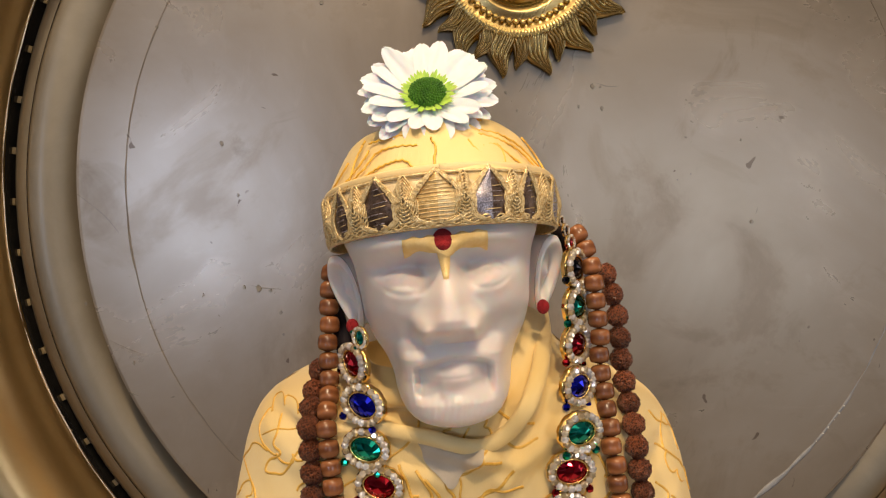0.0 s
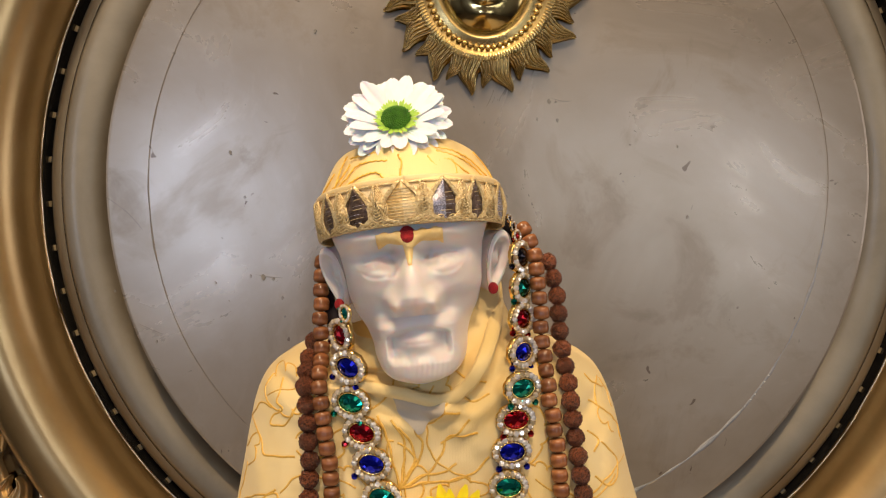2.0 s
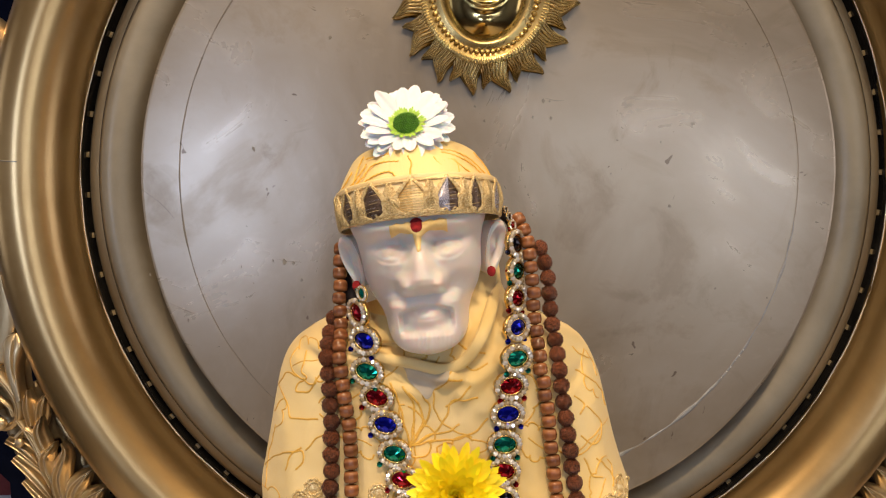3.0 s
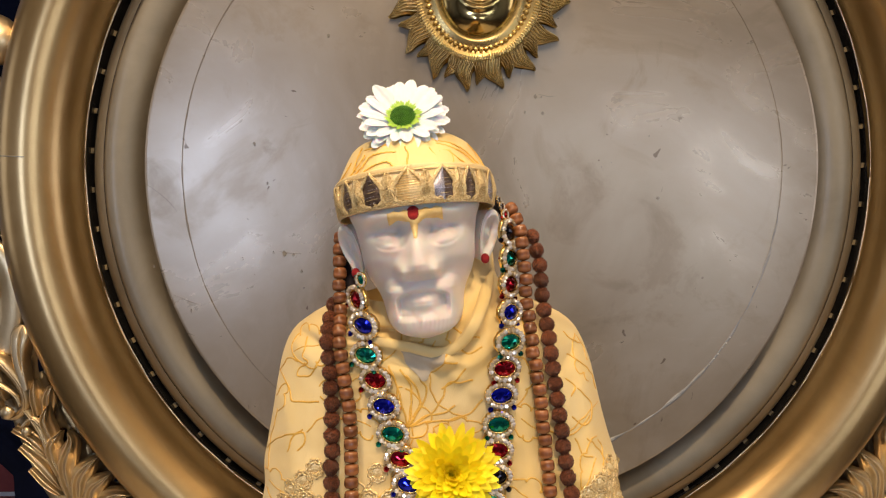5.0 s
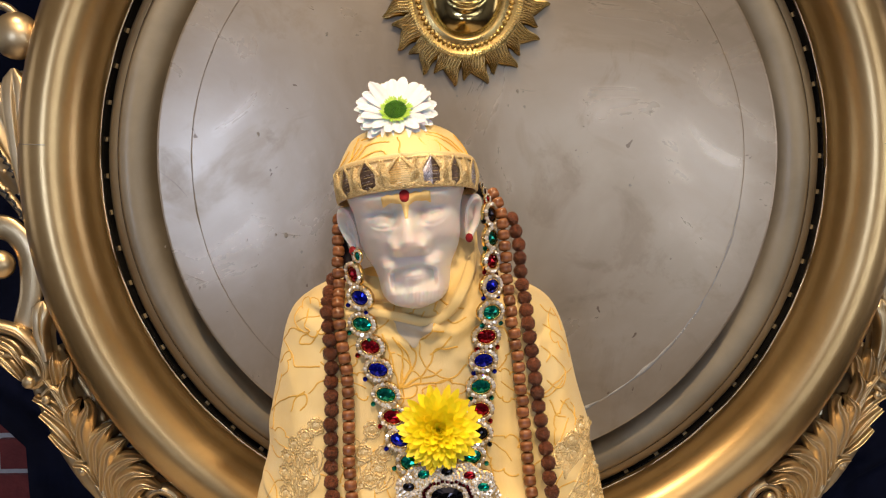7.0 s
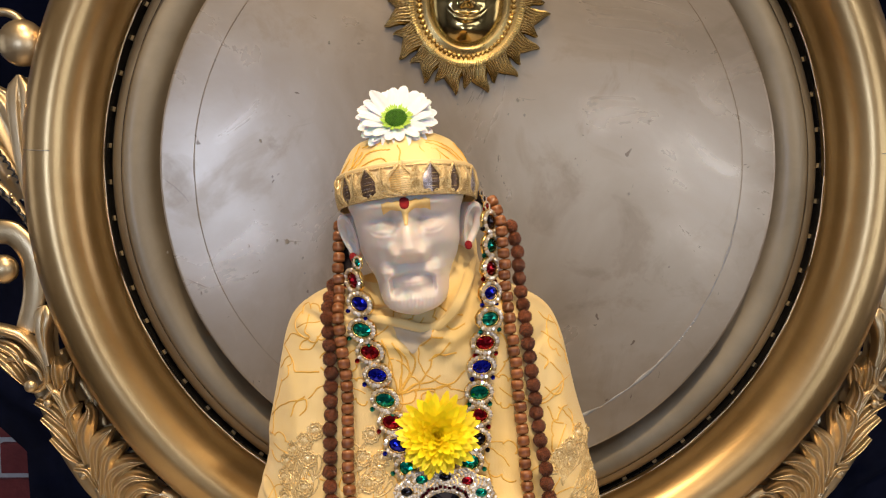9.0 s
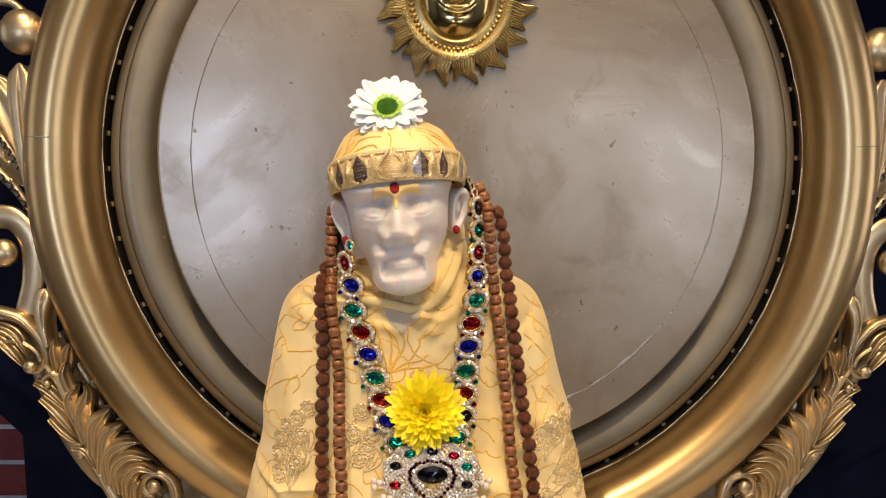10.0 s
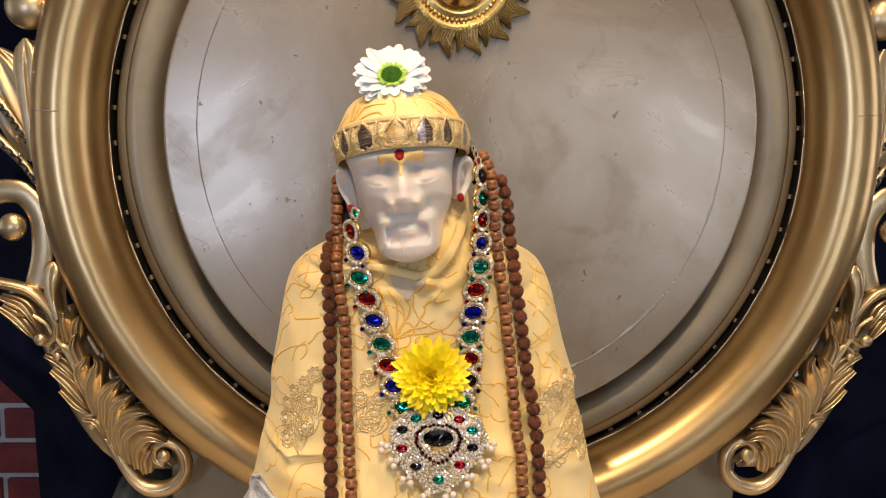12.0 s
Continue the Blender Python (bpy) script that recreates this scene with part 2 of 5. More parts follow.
NAVY = surface("navy_cloth", (0.002, 0.003, 0.009), (0.005, 0.007, 0.022), 12, (0.8, 0.95), 0.0, 0.3, 300, 0.001, Specular_IOR_Level=0.08)
WALLPAINT = surface("grey_wall_paint", (0.52, 0.50, 0.49), (0.58, 0.56, 0.55), 5, (0.6, 0.75), 0.0, 0.15, 200, 0.0008)
WHITEPAINT = surface("white_ceiling_paint", (0.74, 0.72, 0.69), (0.80, 0.78, 0.75), 5, (0.7, 0.85), 0.0, 0.15, 200, 0.0008)
FLOORWOOD = surface("brown_floor_wood", (0.20, 0.14, 0.10), (0.30, 0.22, 0.16), 7, (0.3, 0.5), 0.0, 0.15, 90, 0.0008)
STONE = surface("dark_grey_stone", (0.035, 0.036, 0.028), (0.075, 0.075, 0.058), 30, (0.25, 0.45), 0.0, 0.2, 200, 0.0008)
PALECHIP = surface("pale_chipped_paint", (0.55, 0.53, 0.50), (0.75, 0.73, 0.70), 200, (0.6, 0.8))
FILLER = surface("grey_crack_filler", (0.17, 0.18, 0.20), (0.30, 0.305, 0.31), 90, (0.6, 0.8), 0.0, 0.6, 300, 0.001)
CRACK = surface("dark_crack", (0.11, 0.098, 0.080), (0.24, 0.215, 0.18), 60, (0.6, 0.8))
RIBBONSHADE = surface("black_ribbon_cloth", (0.008, 0.006, 0.008), (0.022, 0.016, 0.018), 120, (0.6, 0.8), 0.0, 0.4, 900, 0.0004, Specular_IOR_Level=0.1)
# Beige cloth with the shade below the chin mixed into its colour.
SHADEDNECKCLOTH = surface("beige_under_cloth", (0.50, 0.42, 0.31), (0.60, 0.52, 0.40), 60, (0.6, 0.75), 0.0, 0.3, 700, 0.0005)
LINEN = surface("white_altar_cloth", (0.62, 0.57, 0.50), (0.72, 0.67, 0.60), 60, (0.7, 0.85), 0.0, 0.4, 700, 0.0006)

# ---- building helpers ----
def mesh(name, verts, faces, mat, smooth=True, sharp=0):
    me = bpy.data.meshes.new(name)
    me.from_pydata([tuple(v) for v in verts], [], faces)
    me.validate()
    me.materials.append(mat)
    if smooth:
        me.polygons.foreach_set("use_smooth", [True] * len(me.polygons))
    if sharp:
        me.set_sharp_from_angle(angle=radians(sharp))
    me.update()
    return me


def part(name, vf, mat, parent=None, label="", smooth=True, sharp=0):
    """Links one mesh, given as (verts, faces), as an object under a thing or a part."""
    ob = new(name, mesh(name, vf[0], vf[1], mat, smooth, sharp))
    if parent is not None:
        ob.parent = parent
    if label:
        ob["label"] = label
    return ob


def thing(name, label, category, group="", kind=""):
    return tagged(new(name), label, category, group, kind)


def grid(nu, nv, fn, wrap_u=False, wrap_v=False):
    """Vertices fn(u, v) over 0..1 x 0..1 and the quads between them."""
    us = np.arange(nu) / (nu if wrap_u else nu - 1)
    vs = np.arange(nv) / (nv if wrap_v else nv - 1)
    verts = [fn(u, v) for v in vs for u in us]
    faces = []
    for j in range(nv if wrap_v else nv - 1):
        for i in range(nu if wrap_u else nu - 1):
            a, b = i, (i + 1) % nu
            c, d = (j % nv) * nu, ((j + 1) % nv) * nu
            faces.append((c + a, c + b, d + b, d + a))
    return verts, faces


def joined(*some):
    verts, faces = [], []
    for v, f in some:
        k = len(verts)
        verts += list(v)
        faces += [tuple(i + k for i in q) for q in f]
    return verts, faces


def moved(vf, m):
    return [m @ Vector(v) for v in vf[0]], vf[1]


def box(x0, x1, y0, y1, z0, z1, e=0.0):
    """A box, its edges cut by e."""
    bm = bmesh.new()
    bmesh.ops.create_cube(bm, size=1)
    for v in bm.verts:
        v.co = ((x0 + x1) / 2 + v.co.x * (x1 - x0), (y0 + y1) / 2 + v.co.y * (y1 - y0), (z0 + z1) / 2 + v.co.z * (z1 - z0))
    if e:
        bmesh.ops.bevel(bm, geom=bm.edges[:], offset=e, segments=2, affect="EDGES", profile=0.6)
    bm.verts.ensure_lookup_table()
    out = [v.co.copy() for v in bm.verts], [tuple(v.index for v in f.verts) for f in bm.faces]
    bm.free()
    return out


def ball(r, nu=14, nv=9, sx=1.0, sy=1.0, sz=1.0):
    return grid(nu, nv, lambda u, v: (r * sx * math.sin(math.pi * v) * math.cos(2 * math.pi * u), r * sy * math.sin(math.pi * v) * math.sin(2 * math.pi * u), -r * sz * math.cos(math.pi * v)), wrap_u=True)


def spline(points, n):
    """n points along a smooth line through the given ones, evenly spaced."""
    p = [Vector(q) for q in points]
    p = [2 * p[0] - p[1]] + p + [2 * p[-1] - p[-2]]
    out = []
    for i in range(1, len(p) - 2):
        for k in range(24):
            s = k / 24
            a, b, c, d = p[i - 1], p[i], p[i + 1], p[i + 2]
            out.append(0.5 * ((2 * b) + (c - a) * s + (2 * a - 5 * b + 4 * c - d) * s * s + (3 * b - a - 3 * c + d) * s**3))
    out.append(p[-2])
    run = np.r_[0, np.cumsum([(b - a).length for a, b in zip(out, out[1:])])]
    want = np.linspace(0, run[-1], n)
    arr = np.array(out)
    return [Vector([float(np.interp(w, run, arr[:, k])) for k in range(3)]) for w in want]


def length_of(points):
    q = spline(points, 200)
    return sum((b - a).length for a, b in zip(q, q[1:]))


def tube(points, radius, n=6, flat=1.0, up=Vector((0, -1, 0))):
    """A tube along points; radius is a number or a function of 0..1."""
    pts = [Vector(p) for p in points]
    rad = radius if callable(radius) else (lambda s: radius)
    verts, faces = [], []
    for i, p in enumerate(pts):
        t = (pts[min(i + 1, len(pts) - 1)] - pts[max(i - 1, 0)]).normalized()
        side = t.cross(up)
        side = side.normalized() if side.length > 1e-4 else Vector((1, 0, 0))
        nor = side.cross(t)
        r = rad(i / (len(pts) - 1))
        for k in range(n):
            a = 2 * math.pi * k / n
            verts.append(p + side * (r * math.cos(a)) + nor * (r * flat * math.sin(a)))
    for i in range(len(pts) - 1):
        for k in range(n):
            a, b = i * n + k, i * n + (k + 1) % n
            faces.append((a, b, b + n, a + n))
    faces += [tuple(range(n - 1, -1, -1)), tuple(range(len(verts) - n, len(verts)))]
    return verts, faces


def interp(x, table):
    return float(np.interp(x, [a for a, _ in table], [b for _, b in table]))


def smooth_table(table):
    """A smooth function through (x, y) pairs, in rising x."""
    xs, ys = [a for a, _ in table], [b for _, b in table]
    fine = np.linspace(xs[0], xs[-1], 241)
    vals = np.interp(fine, xs, ys)
    pad = np.r_[np.full(12, vals[0]), vals, np.full(12, vals[-1])]
    ker = np.hanning(19)
    vals = np.convolve(pad, ker / ker.sum(), "same")[12:-12]
    return lambda x: float(np.interp(x, fine, vals))


def gauss(x, z, cx, cz, sx, sz):
    return math.exp(-(((x - cx) / sx) ** 2 + ((z - cz) / sz) ** 2) / 2)


def step(x, a, b):
    s = min(1.0, max(0.0, (x - a) / (b - a)))
    return s * s * (3 - 2 * s)


# ---- room ----
part("floor", box(-2.6, 2.6, -3.4, 1.7, -0.1, 0.0), FLOORWOOD)
part("ceiling", box(-2.6, 2.6, -3.4, 1.7, 2.70, 2.80), WHITEPAINT)
part("wall_west", box(-2.75, -2.6, -3.4, 1.7, -0.1, 2.8), WALLPAINT)
part("wall_east", box(2.6, 2.75, -3.4, 1.7, -0.1, 2.8), WALLPAINT)
south = [box(a, b, -3.55, -3.4, -0.1, 2.8) for a, b in ((-2.75, -1.56), (-0.94, 0.50), (1.20, 1.38), (2.12, 2.75))]
south += [box(a, b, -3.55, -3.4, c, d) for a, b, low, high in ((-1.56, -0.94, 1.12, 1.68), (0.50, 1.20, 1.32, 1.80), (1.38, 2.12, 0.82, 1.76)) for c, d in ((-0.1, low), (high, 2.8))]
part("wall_south", joined(*south), WALLPAINT, smooth=False)
for o in list(scene.objects):
    if o.type == "MESH":
        tagged(o, {"floor": "brown wooden floor of the room", "ceiling": "plain white painted ceiling"}.get(o.name, "plain grey painted room wall"), o.name.split("_")[0], kind="structure")

wall_north = tagged(part("wall_north", box(-2.75, 2.75, 1.46, 1.70, -0.1, 2.8), MORTAR, None, ""), "painted red brick wall with white mortar joints", "wall", kind="structure")

curtain = tagged(part("curtain", grid(160, 40, lambda u, v: (-0.540 - 0.16 * step(v, 0.46, 0.53) * (1 - u) + (1.305 + 0.16 * step(v, 0.43, 0.48)) * u + 0.010 * math.sin(9 * v + 3 * u), 0.90 + 0.018 * math.sin(55 * u + 0.7 * math.sin(4 * v)), 0.0 + 2.1 * v)), NAVY), "dark navy cloth hung behind the round frame", "curtain")

# ---- altar ----
altar = thing("altar_table", "wooden altar table with a white cloth on it", "table")
part("tabletop", box(-0.75, 0.85, -0.02, 0.76, 0.71, 0.75, 0.004), FLOORWOOD, altar)
for x in (-0.70, 0.74):
    for y in (0.02, 0.66):
        part("leg", box(x, x + 0.06, y, y + 0.06, 0.0, 0.71, 0.004), FLOORWOOD, altar)
tagged(part("altar_cloth", box(-0.70, 0.80, -0.01, 0.75, 0.7505, 0.7545, 0.001), LINEN), "white cloth spread on the altar table", "cloth")

# ---- round frame ----
CX, CZ = 0.065, 1.3655


def ring(profile, n=220, wob=0.0):
    """Turns (radius, y) pairs about the frame's axis."""
    k = len(profile)

    def at(u, v):
        r, y = profile[int(round(v * (k - 1)))]
        a = 2 * math.pi * u
        r += wob * (math.sin(5 * a + 1) + 0.6 * math.sin(11 * a))
        return CX + r * math.cos(a), y, CZ + r * math.sin(a)
    return grid(n, k, at, wrap_u=True)


def curve_profile(table, n):
    return [(p.x, p.y) for p in spline([(r, y, 0) for r, y in table], n)]


frame_thing = thing("round_frame", "round carved gold frame with a dull silver panel", "frame")
half_round = [(0.410 - 0.0385 * math.cos(math.pi * k / 47), 0.613 - 0.058 * max(0.0, math.sin(math.pi * k / 47)) ** 0.92) for k in range(48)]
part("outer_moulding", ring([(0.3715, 0.640)] + half_round + [(0.4490, 0.650)]), GOLD, frame_thing, "smooth rounded gold moulding")
part("groove", ring([(0.3713, 0.610), (0.3711, 0.636), (0.3685, 0.636), (0.3680, 0.626)]), BLACK, frame_thing, "dark groove with a light strip", sharp=30)
part("lip", ring(curve_profile([(0.3686, 0.634), (0.3672, 0.618), (0.3640, 0.6070), (0.3590, 0.6030), (0.3535, 0.6014)], 14)), GREYGOLD, frame_thing)
part("inner_moulding", ring(curve_profile([(0.3533, 0.6030), (0.3528, 0.6012), (0.3500, 0.6002), (0.3450, 0.5998), (0.3390, 0.6006), (0.3325, 0.6028), (0.3260, 0.6062), (0.3200, 0.6110), (0.3145, 0.6165), (0.3095, 0.6220), (0.3050, 0.6255), (0.2990, 0.6270)], 40)), GREYGOLD, frame_thing, "dull gold cove moulding")
panel = part("panel", ring([(0.0005, 0.567), (0.06, 0.567), (0.13, 0.567), (0.20, 0.567), (0.262, 0.567), (0.2694, 0.5670), (0.2699, 0.5673), (0.2704, 0.5669), (0.285, 0.5669), (0.3015, 0.5672), (0.3036, 0.5682), (0.3042, 0.571), (0.3035, 0.590), (0.2980, 0.604), (0.2980, 0.704), (0.001, 0.704)], 260, 0.0004), PANEL, frame_thing, "dull silver painted round panel with cracks", sharp=12)
strip = part("light_strip", ring(curve_profile([(0.3688, 0.6330), (0.3692, 0.6270), (0.3700, 0.6210), (0.3708, 0.6140), (0.3714, 0.6060)], 8), 200, 0.0004), CLEAR, frame_thing, "unlit strip of small lamps in dark plastic")
part("strip_edge", tube([(CX + (0.3716 + 0.0004 * math.sin(17 * t) + 0.0003 * math.sin(41 * t)) * math.cos(t), 0.6040, CZ + (0.3716 + 0.0004 * math.sin(17 * t) + 0.0003 * math.sin(41 * t)) * math.sin(t)) for t in np.linspace(0, 2 * math.pi, 240)], 0.0005, 5), SILVER, strip)
for i in range(62):
    a = 2 * math.pi * (i + 0.3) / 62
    chip = part("lamp_chip", box(-0.0016, 0.0016, -0.0010, 0.001, -0.0025, 0.0025, 0.0004), LEDCHIP, strip, smooth=False)
    chip.matrix_world = pose(CX + 0.3698 * math.cos(a), 0.6150, CZ + 0.3698 * math.sin(a)) @ pose(0, 0, 0, 0, -math.degrees(a), 0)


def flake(size, seed):
    rnd = random.Random(seed)
    n = 9
    rim = [(size * rnd.uniform(0.45, 1.0) * math.cos(2 * math.pi * i / n) * 0.8, size * rnd.uniform(0.45, 1.0) * math.sin(2 * math.pi * i / n)) for i in range(n)]
    verts = [(x, 0.0006, z) for x, z in rim] + [(0.8 * x, -0.0004, 0.8 * z) for x, z in rim]
    return verts, [tuple(range(n, 2 * n))] + [(i, (i + 1) % n, n + (i + 1) % n, n + i) for i in range(n)]


for i, (x, z, size) in enumerate(((0.223, 1.346, 0.0022), (0.102, 1.423, 0.0018), (0.111, 1.437, 0.0025), (0.1165, 1.4365, 0.0014), (-0.140, 1.395, 0.0026), (-0.107, 1.295, 0.0020), (-0.115, 1.2965, 0.0035), (-0.125, 1.2975, 0.0022), (-0.183, 1.472, 0.0022), (-0.073, 1.490, 0.0026), (-0.129, 1.360, 0.0020), (-0.153, 1.292, 0.0018),
                                  (0.118, 1.422, 0.0022), (0.171, 1.374, 0.0010), (0.180, 1.378, 0.0008), (0.052, 1.432, 0.0016), (-0.200, 1.245, 0.0020), (0.060, 1.42, 0.0014), (0.214, 1.402, 0.0012), (-0.1, 1.28, 0.0022), (-0.098, 1.265, 0.0014), (-0.232, 1.285, 0.0020))):
    chip = part("paint_chip", flake(size, i), CRACK, panel, smooth=False)
    chip.matrix_world = pose(x, 0.5666, z)

for i, line in enumerate((((-0.238, 1.360), (-0.219, 1.345), (-0.2005, 1.322)), ((-0.2165, 1.260), (-0.197, 1.2515), (-0.180, 1.2485)), ((-0.125, 1.300), (-0.112, 1.297), (-0.095, 1.296)), ((0.110, 1.440), (0.122, 1.437), (0.132, 1.4375)), ((-0.205, 1.225), (-0.197, 1.222)))):
    part("crease", tube(spline([(x, 0.5672, z) for x, z in line], 12), lambda q: 0.0005 * (1 - 0.7 * abs(2 * q - 1)), 5), CRACK, panel)
for a0, a1, r, mat in ((-72, -38, 0.0021, FILLER), (-40, -6, 0.0012, FILLER), (176, 236, 0.0003, CRACK), (120, 178, 0.00025, CRACK)):
    arc = [(CX + (0.2699 + 0.0004 * math.sin(0.9 * k)) * math.cos(radians(a0 + (a1 - a0) * k / 40)), 0.5668, CZ + 0.2699 * math.sin(radians(a0 + (a1 - a0) * k / 40))) for k in range(41)]
    part("crack_line", tube(arc, lambda q, r=r: r * (0.6 + 0.3 * math.sin(11 * q) + 0.25 * math.sin(29 * q + 1)), 6, 0.35), mat, panel)
for i in range(6):
    a = radians(-33 - 1.3 * i - 0.2 * math.sin(3 * i))
    chip = part("paint_chip", flake(0.0009 + 0.0004 * math.sin(2.3 * i), 40 + i), PALECHIP, panel, smooth=False)
    chip.matrix_world = pose(CX + (0.2702 + 0.0004 * math.sin(i)) * math.cos(a), 0.5666, CZ + 0.2702 * math.sin(a))
for a in (177.5, 3.0):
    q = [(CX + r * math.cos(radians(a)), y - 0.0002, CZ + r * math.sin(radians(a))) for r, y in curve_profile([(0.404, 0.5552), (0.414, 0.5552), (0.424, 0.559), (0.434, 0.567)], 10)]
    part("seam", tube(q, 0.0005, 5), CRACK, frame_thing)

# ---- statue ----
HEAD = Matrix.Translation((0.0095, 0.400, 1.305)) @ Matrix.Rotation(radians(-6.0), 4, "Y")
face_w = smooth_table([(-0.0489, 0.006), (-0.0470, 0.0165), (-0.0448, 0.0215), (-0.0410, 0.0248), (-0.034, 0.0268), (-0.026, 0.0275), (-0.018, 0.0300), (-0.008, 0.0355), (0.002, 0.0385), (0.014, 0.0395), (0.026, 0.0412), (0.036, 0.045), (0.050, 0.047), (0.064, 0.042), (0.074, 0.025)])
face_f = smooth_table([(-0.0490, 0.024), (-0.0472, 0.038), (-0.0430, 0.0440), (-0.034, 0.0460), (-0.020, 0.0475), (-0.005, 0.0505), (0.008, 0.0545), (0.018, 0.0585), (0.028, 0.0630), (0.034, 0.0645), (0.040, 0.0615), (0.048, 0.0600), (0.060, 0.054), (0.074, 0.033)])


nose_h = smooth_table([(-0.0088, 0.0), (-0.0068, 0.0055), (-0.0042, 0.0135), (-0.0010, 0.0190), (0.0030, 0.0198), (0.0100, 0.0164), (0.0160, 0.0128), (0.0220, 0.0092), (0.0290, 0.0048), (0.0360, 0.0)])
nose_w = smooth_table([(-0.0088, 0.0100), (0.0020, 0.0088), (0.0080, 0.0068), (0.0160, 0.0054), (0.0240, 0.0054), (0.0360, 0.0085)])
beard_out = smooth_table([(-0.0490, 0.004), (-0.0470, 0.014), (-0.0430, 0.0205), (-0.0370, 0.0236), (-0.0300, 0.0236), (-0.0220, 0.0228), (-0.0150, 0.0236), (-0.0100, 0.0232), (-0.0060, 0.0195)])


def arc_line(a, z, middle, high, bend, width, reach):
    """A soft line that curves about the middle of an eye."""
    return math.exp(-(((z - high - bend * (a - middle) ** 2) / width) ** 2) / 2) * (1 - step(abs(a - middle), reach * 0.7, reach))


def face_relief(x, z):
    """Metres by which the face stands out before the plain head."""
    a = abs(x)
    h = 0.0
    # nose
    if -0.0088 < z < 0.036:
        h += nose_h(z) * math.exp(-((a / nose_w(z)) ** 2.3) / 1.7)
    h += 0.0066 * gauss(a, z, 0.0106, -0.0022, 0.0026, 0.0034)
    h -= 0.0016 * gauss(a, z, 0.0050, -0.0058, 0.0022, 0.0014)
    # sockets, eyes and brow
    h -= 0.0134 * gauss(a, z, 0.0158, 0.0240, 0.0088, 0.0050)
    h -= 0.0078 * gauss(a, z, 0.0094, 0.0226, 0.0038, 0.0050)
    h -= 0.0030 * gauss(a, z, 0.0245, 0.0205, 0.0060, 0.0048)
    h += 0.0088 * gauss(a, z, 0.0176, 0.0184, 0.0076, 0.0046)
    h -= 0.0004 * arc_line(a, z, 0.0172, 0.0132, 34.0, 0.0008, 0.0105)
    h += 0.0004 * arc_line(a, z, 0.0172, 0.0112, 30.0, 0.0013, 0.0105)
    h -= 0.0005 * arc_line(a, z, 0.0172, 0.0236, -26.0, 0.0008, 0.0100)
    h += 0.0008 * arc_line(a, z, 0.0172, 0.0215, -30.0, 0.0007, 0.0085)
    h -= 0.0009 * gauss(a, z, 0.0172, 0.0193, 0.0011, 0.0010)
    h += 0.0032 * gauss(a, z, 0.0190, 0.0325, 0.0130, 0.0036)
    # cheeks
    h += 0.0040 * gauss(a, z, 0.0205, 0.0062, 0.0080, 0.0050)
    h -= 0.0026 * gauss(a, z, 0.0165, -0.0050, 0.0030, 0.0046)
    h -= 0.0054 * gauss(a, z, 0.0280, -0.0120, 0.0055, 0.0100)
    # moustache and beard round an open hollow, lips inside it
    edge = beard_out(z)
    top = -0.0060 - 0.10 * a
    hair = step(a, edge + 0.0026, edge - 0.0036) * step(z, top + 0.0020, top - 0.0080)
    low = -0.0312 - 4.0 * a * a
    hollow = step(a, 0.0182, 0.0140) * step(z, -0.0138 - 14.0 * a * a, -0.0182 - 14.0 * a * a) * step(z, low - 0.0040, low + 0.0056)
    side = 0.62 + 0.38 * max(step(a, 0.0050, 0.0150), step(z, -0.0200, -0.0300))
    h += 0.0053 * hair * (1 - hollow) * side - (0.0010 + 0.0030 * step(a, 0.005, 0.012)) * hollow
    h += 0.0010 * gauss(a, z, 0.0165, -0.0160, 0.0050, 0.0040)
    h += 0.0064 * gauss(a, z, 0.0, -0.0236, 0.0080, 0.0048) * hollow
    h -= 0.0004 * gauss(a, z, 0.0, -0.0236, 0.0078, 0.0007)
    h += 0.0014 * gauss(a, z, 0.0, -0.0370, 0.0120, 0.0050)
    # carved strands of hair
    h += 0.00011 * hair * (1 - hollow) * step(z, -0.030, -0.036) * math.sin(x * 2300 + 2.0 * math.sin(240 * z))
    h += 0.00010 * hair * (1 - hollow) * step(a, 0.013, 0.019) * math.sin(z * 1500 + 300 * a)
    return h


def head_point(u, v):
    z = -0.0489 + 0.1229 * v
    th = (u - 0.5) * math.pi * 0.999
    w, f = face_w(z), face_f(z)
    s, c = math.sin(th), math.cos(th)
    x = w * (abs(s) ** 0.92) * (1 if s > 0 else -1)
    y = -f * (c ** 0.80)
    fade = step(c, 0.10, 0.45)
    return HEAD @ Vector((x, y - face_relief(x, z) * fade, z))


def head_back(u, v):
    z = -0.0489 + 0.1229 * v
    th = u * math.pi
    w = face_w(z)
    bulge = 1 + 0.18 * math.sin(th) * step(z, 0.0, 0.03)
    return HEAD @ Vector((w * math.cos(th) * bulge, 0.052 * math.sin(th) * (0.45 + 0.55 * step(z, -0.04, 0.02)), z))


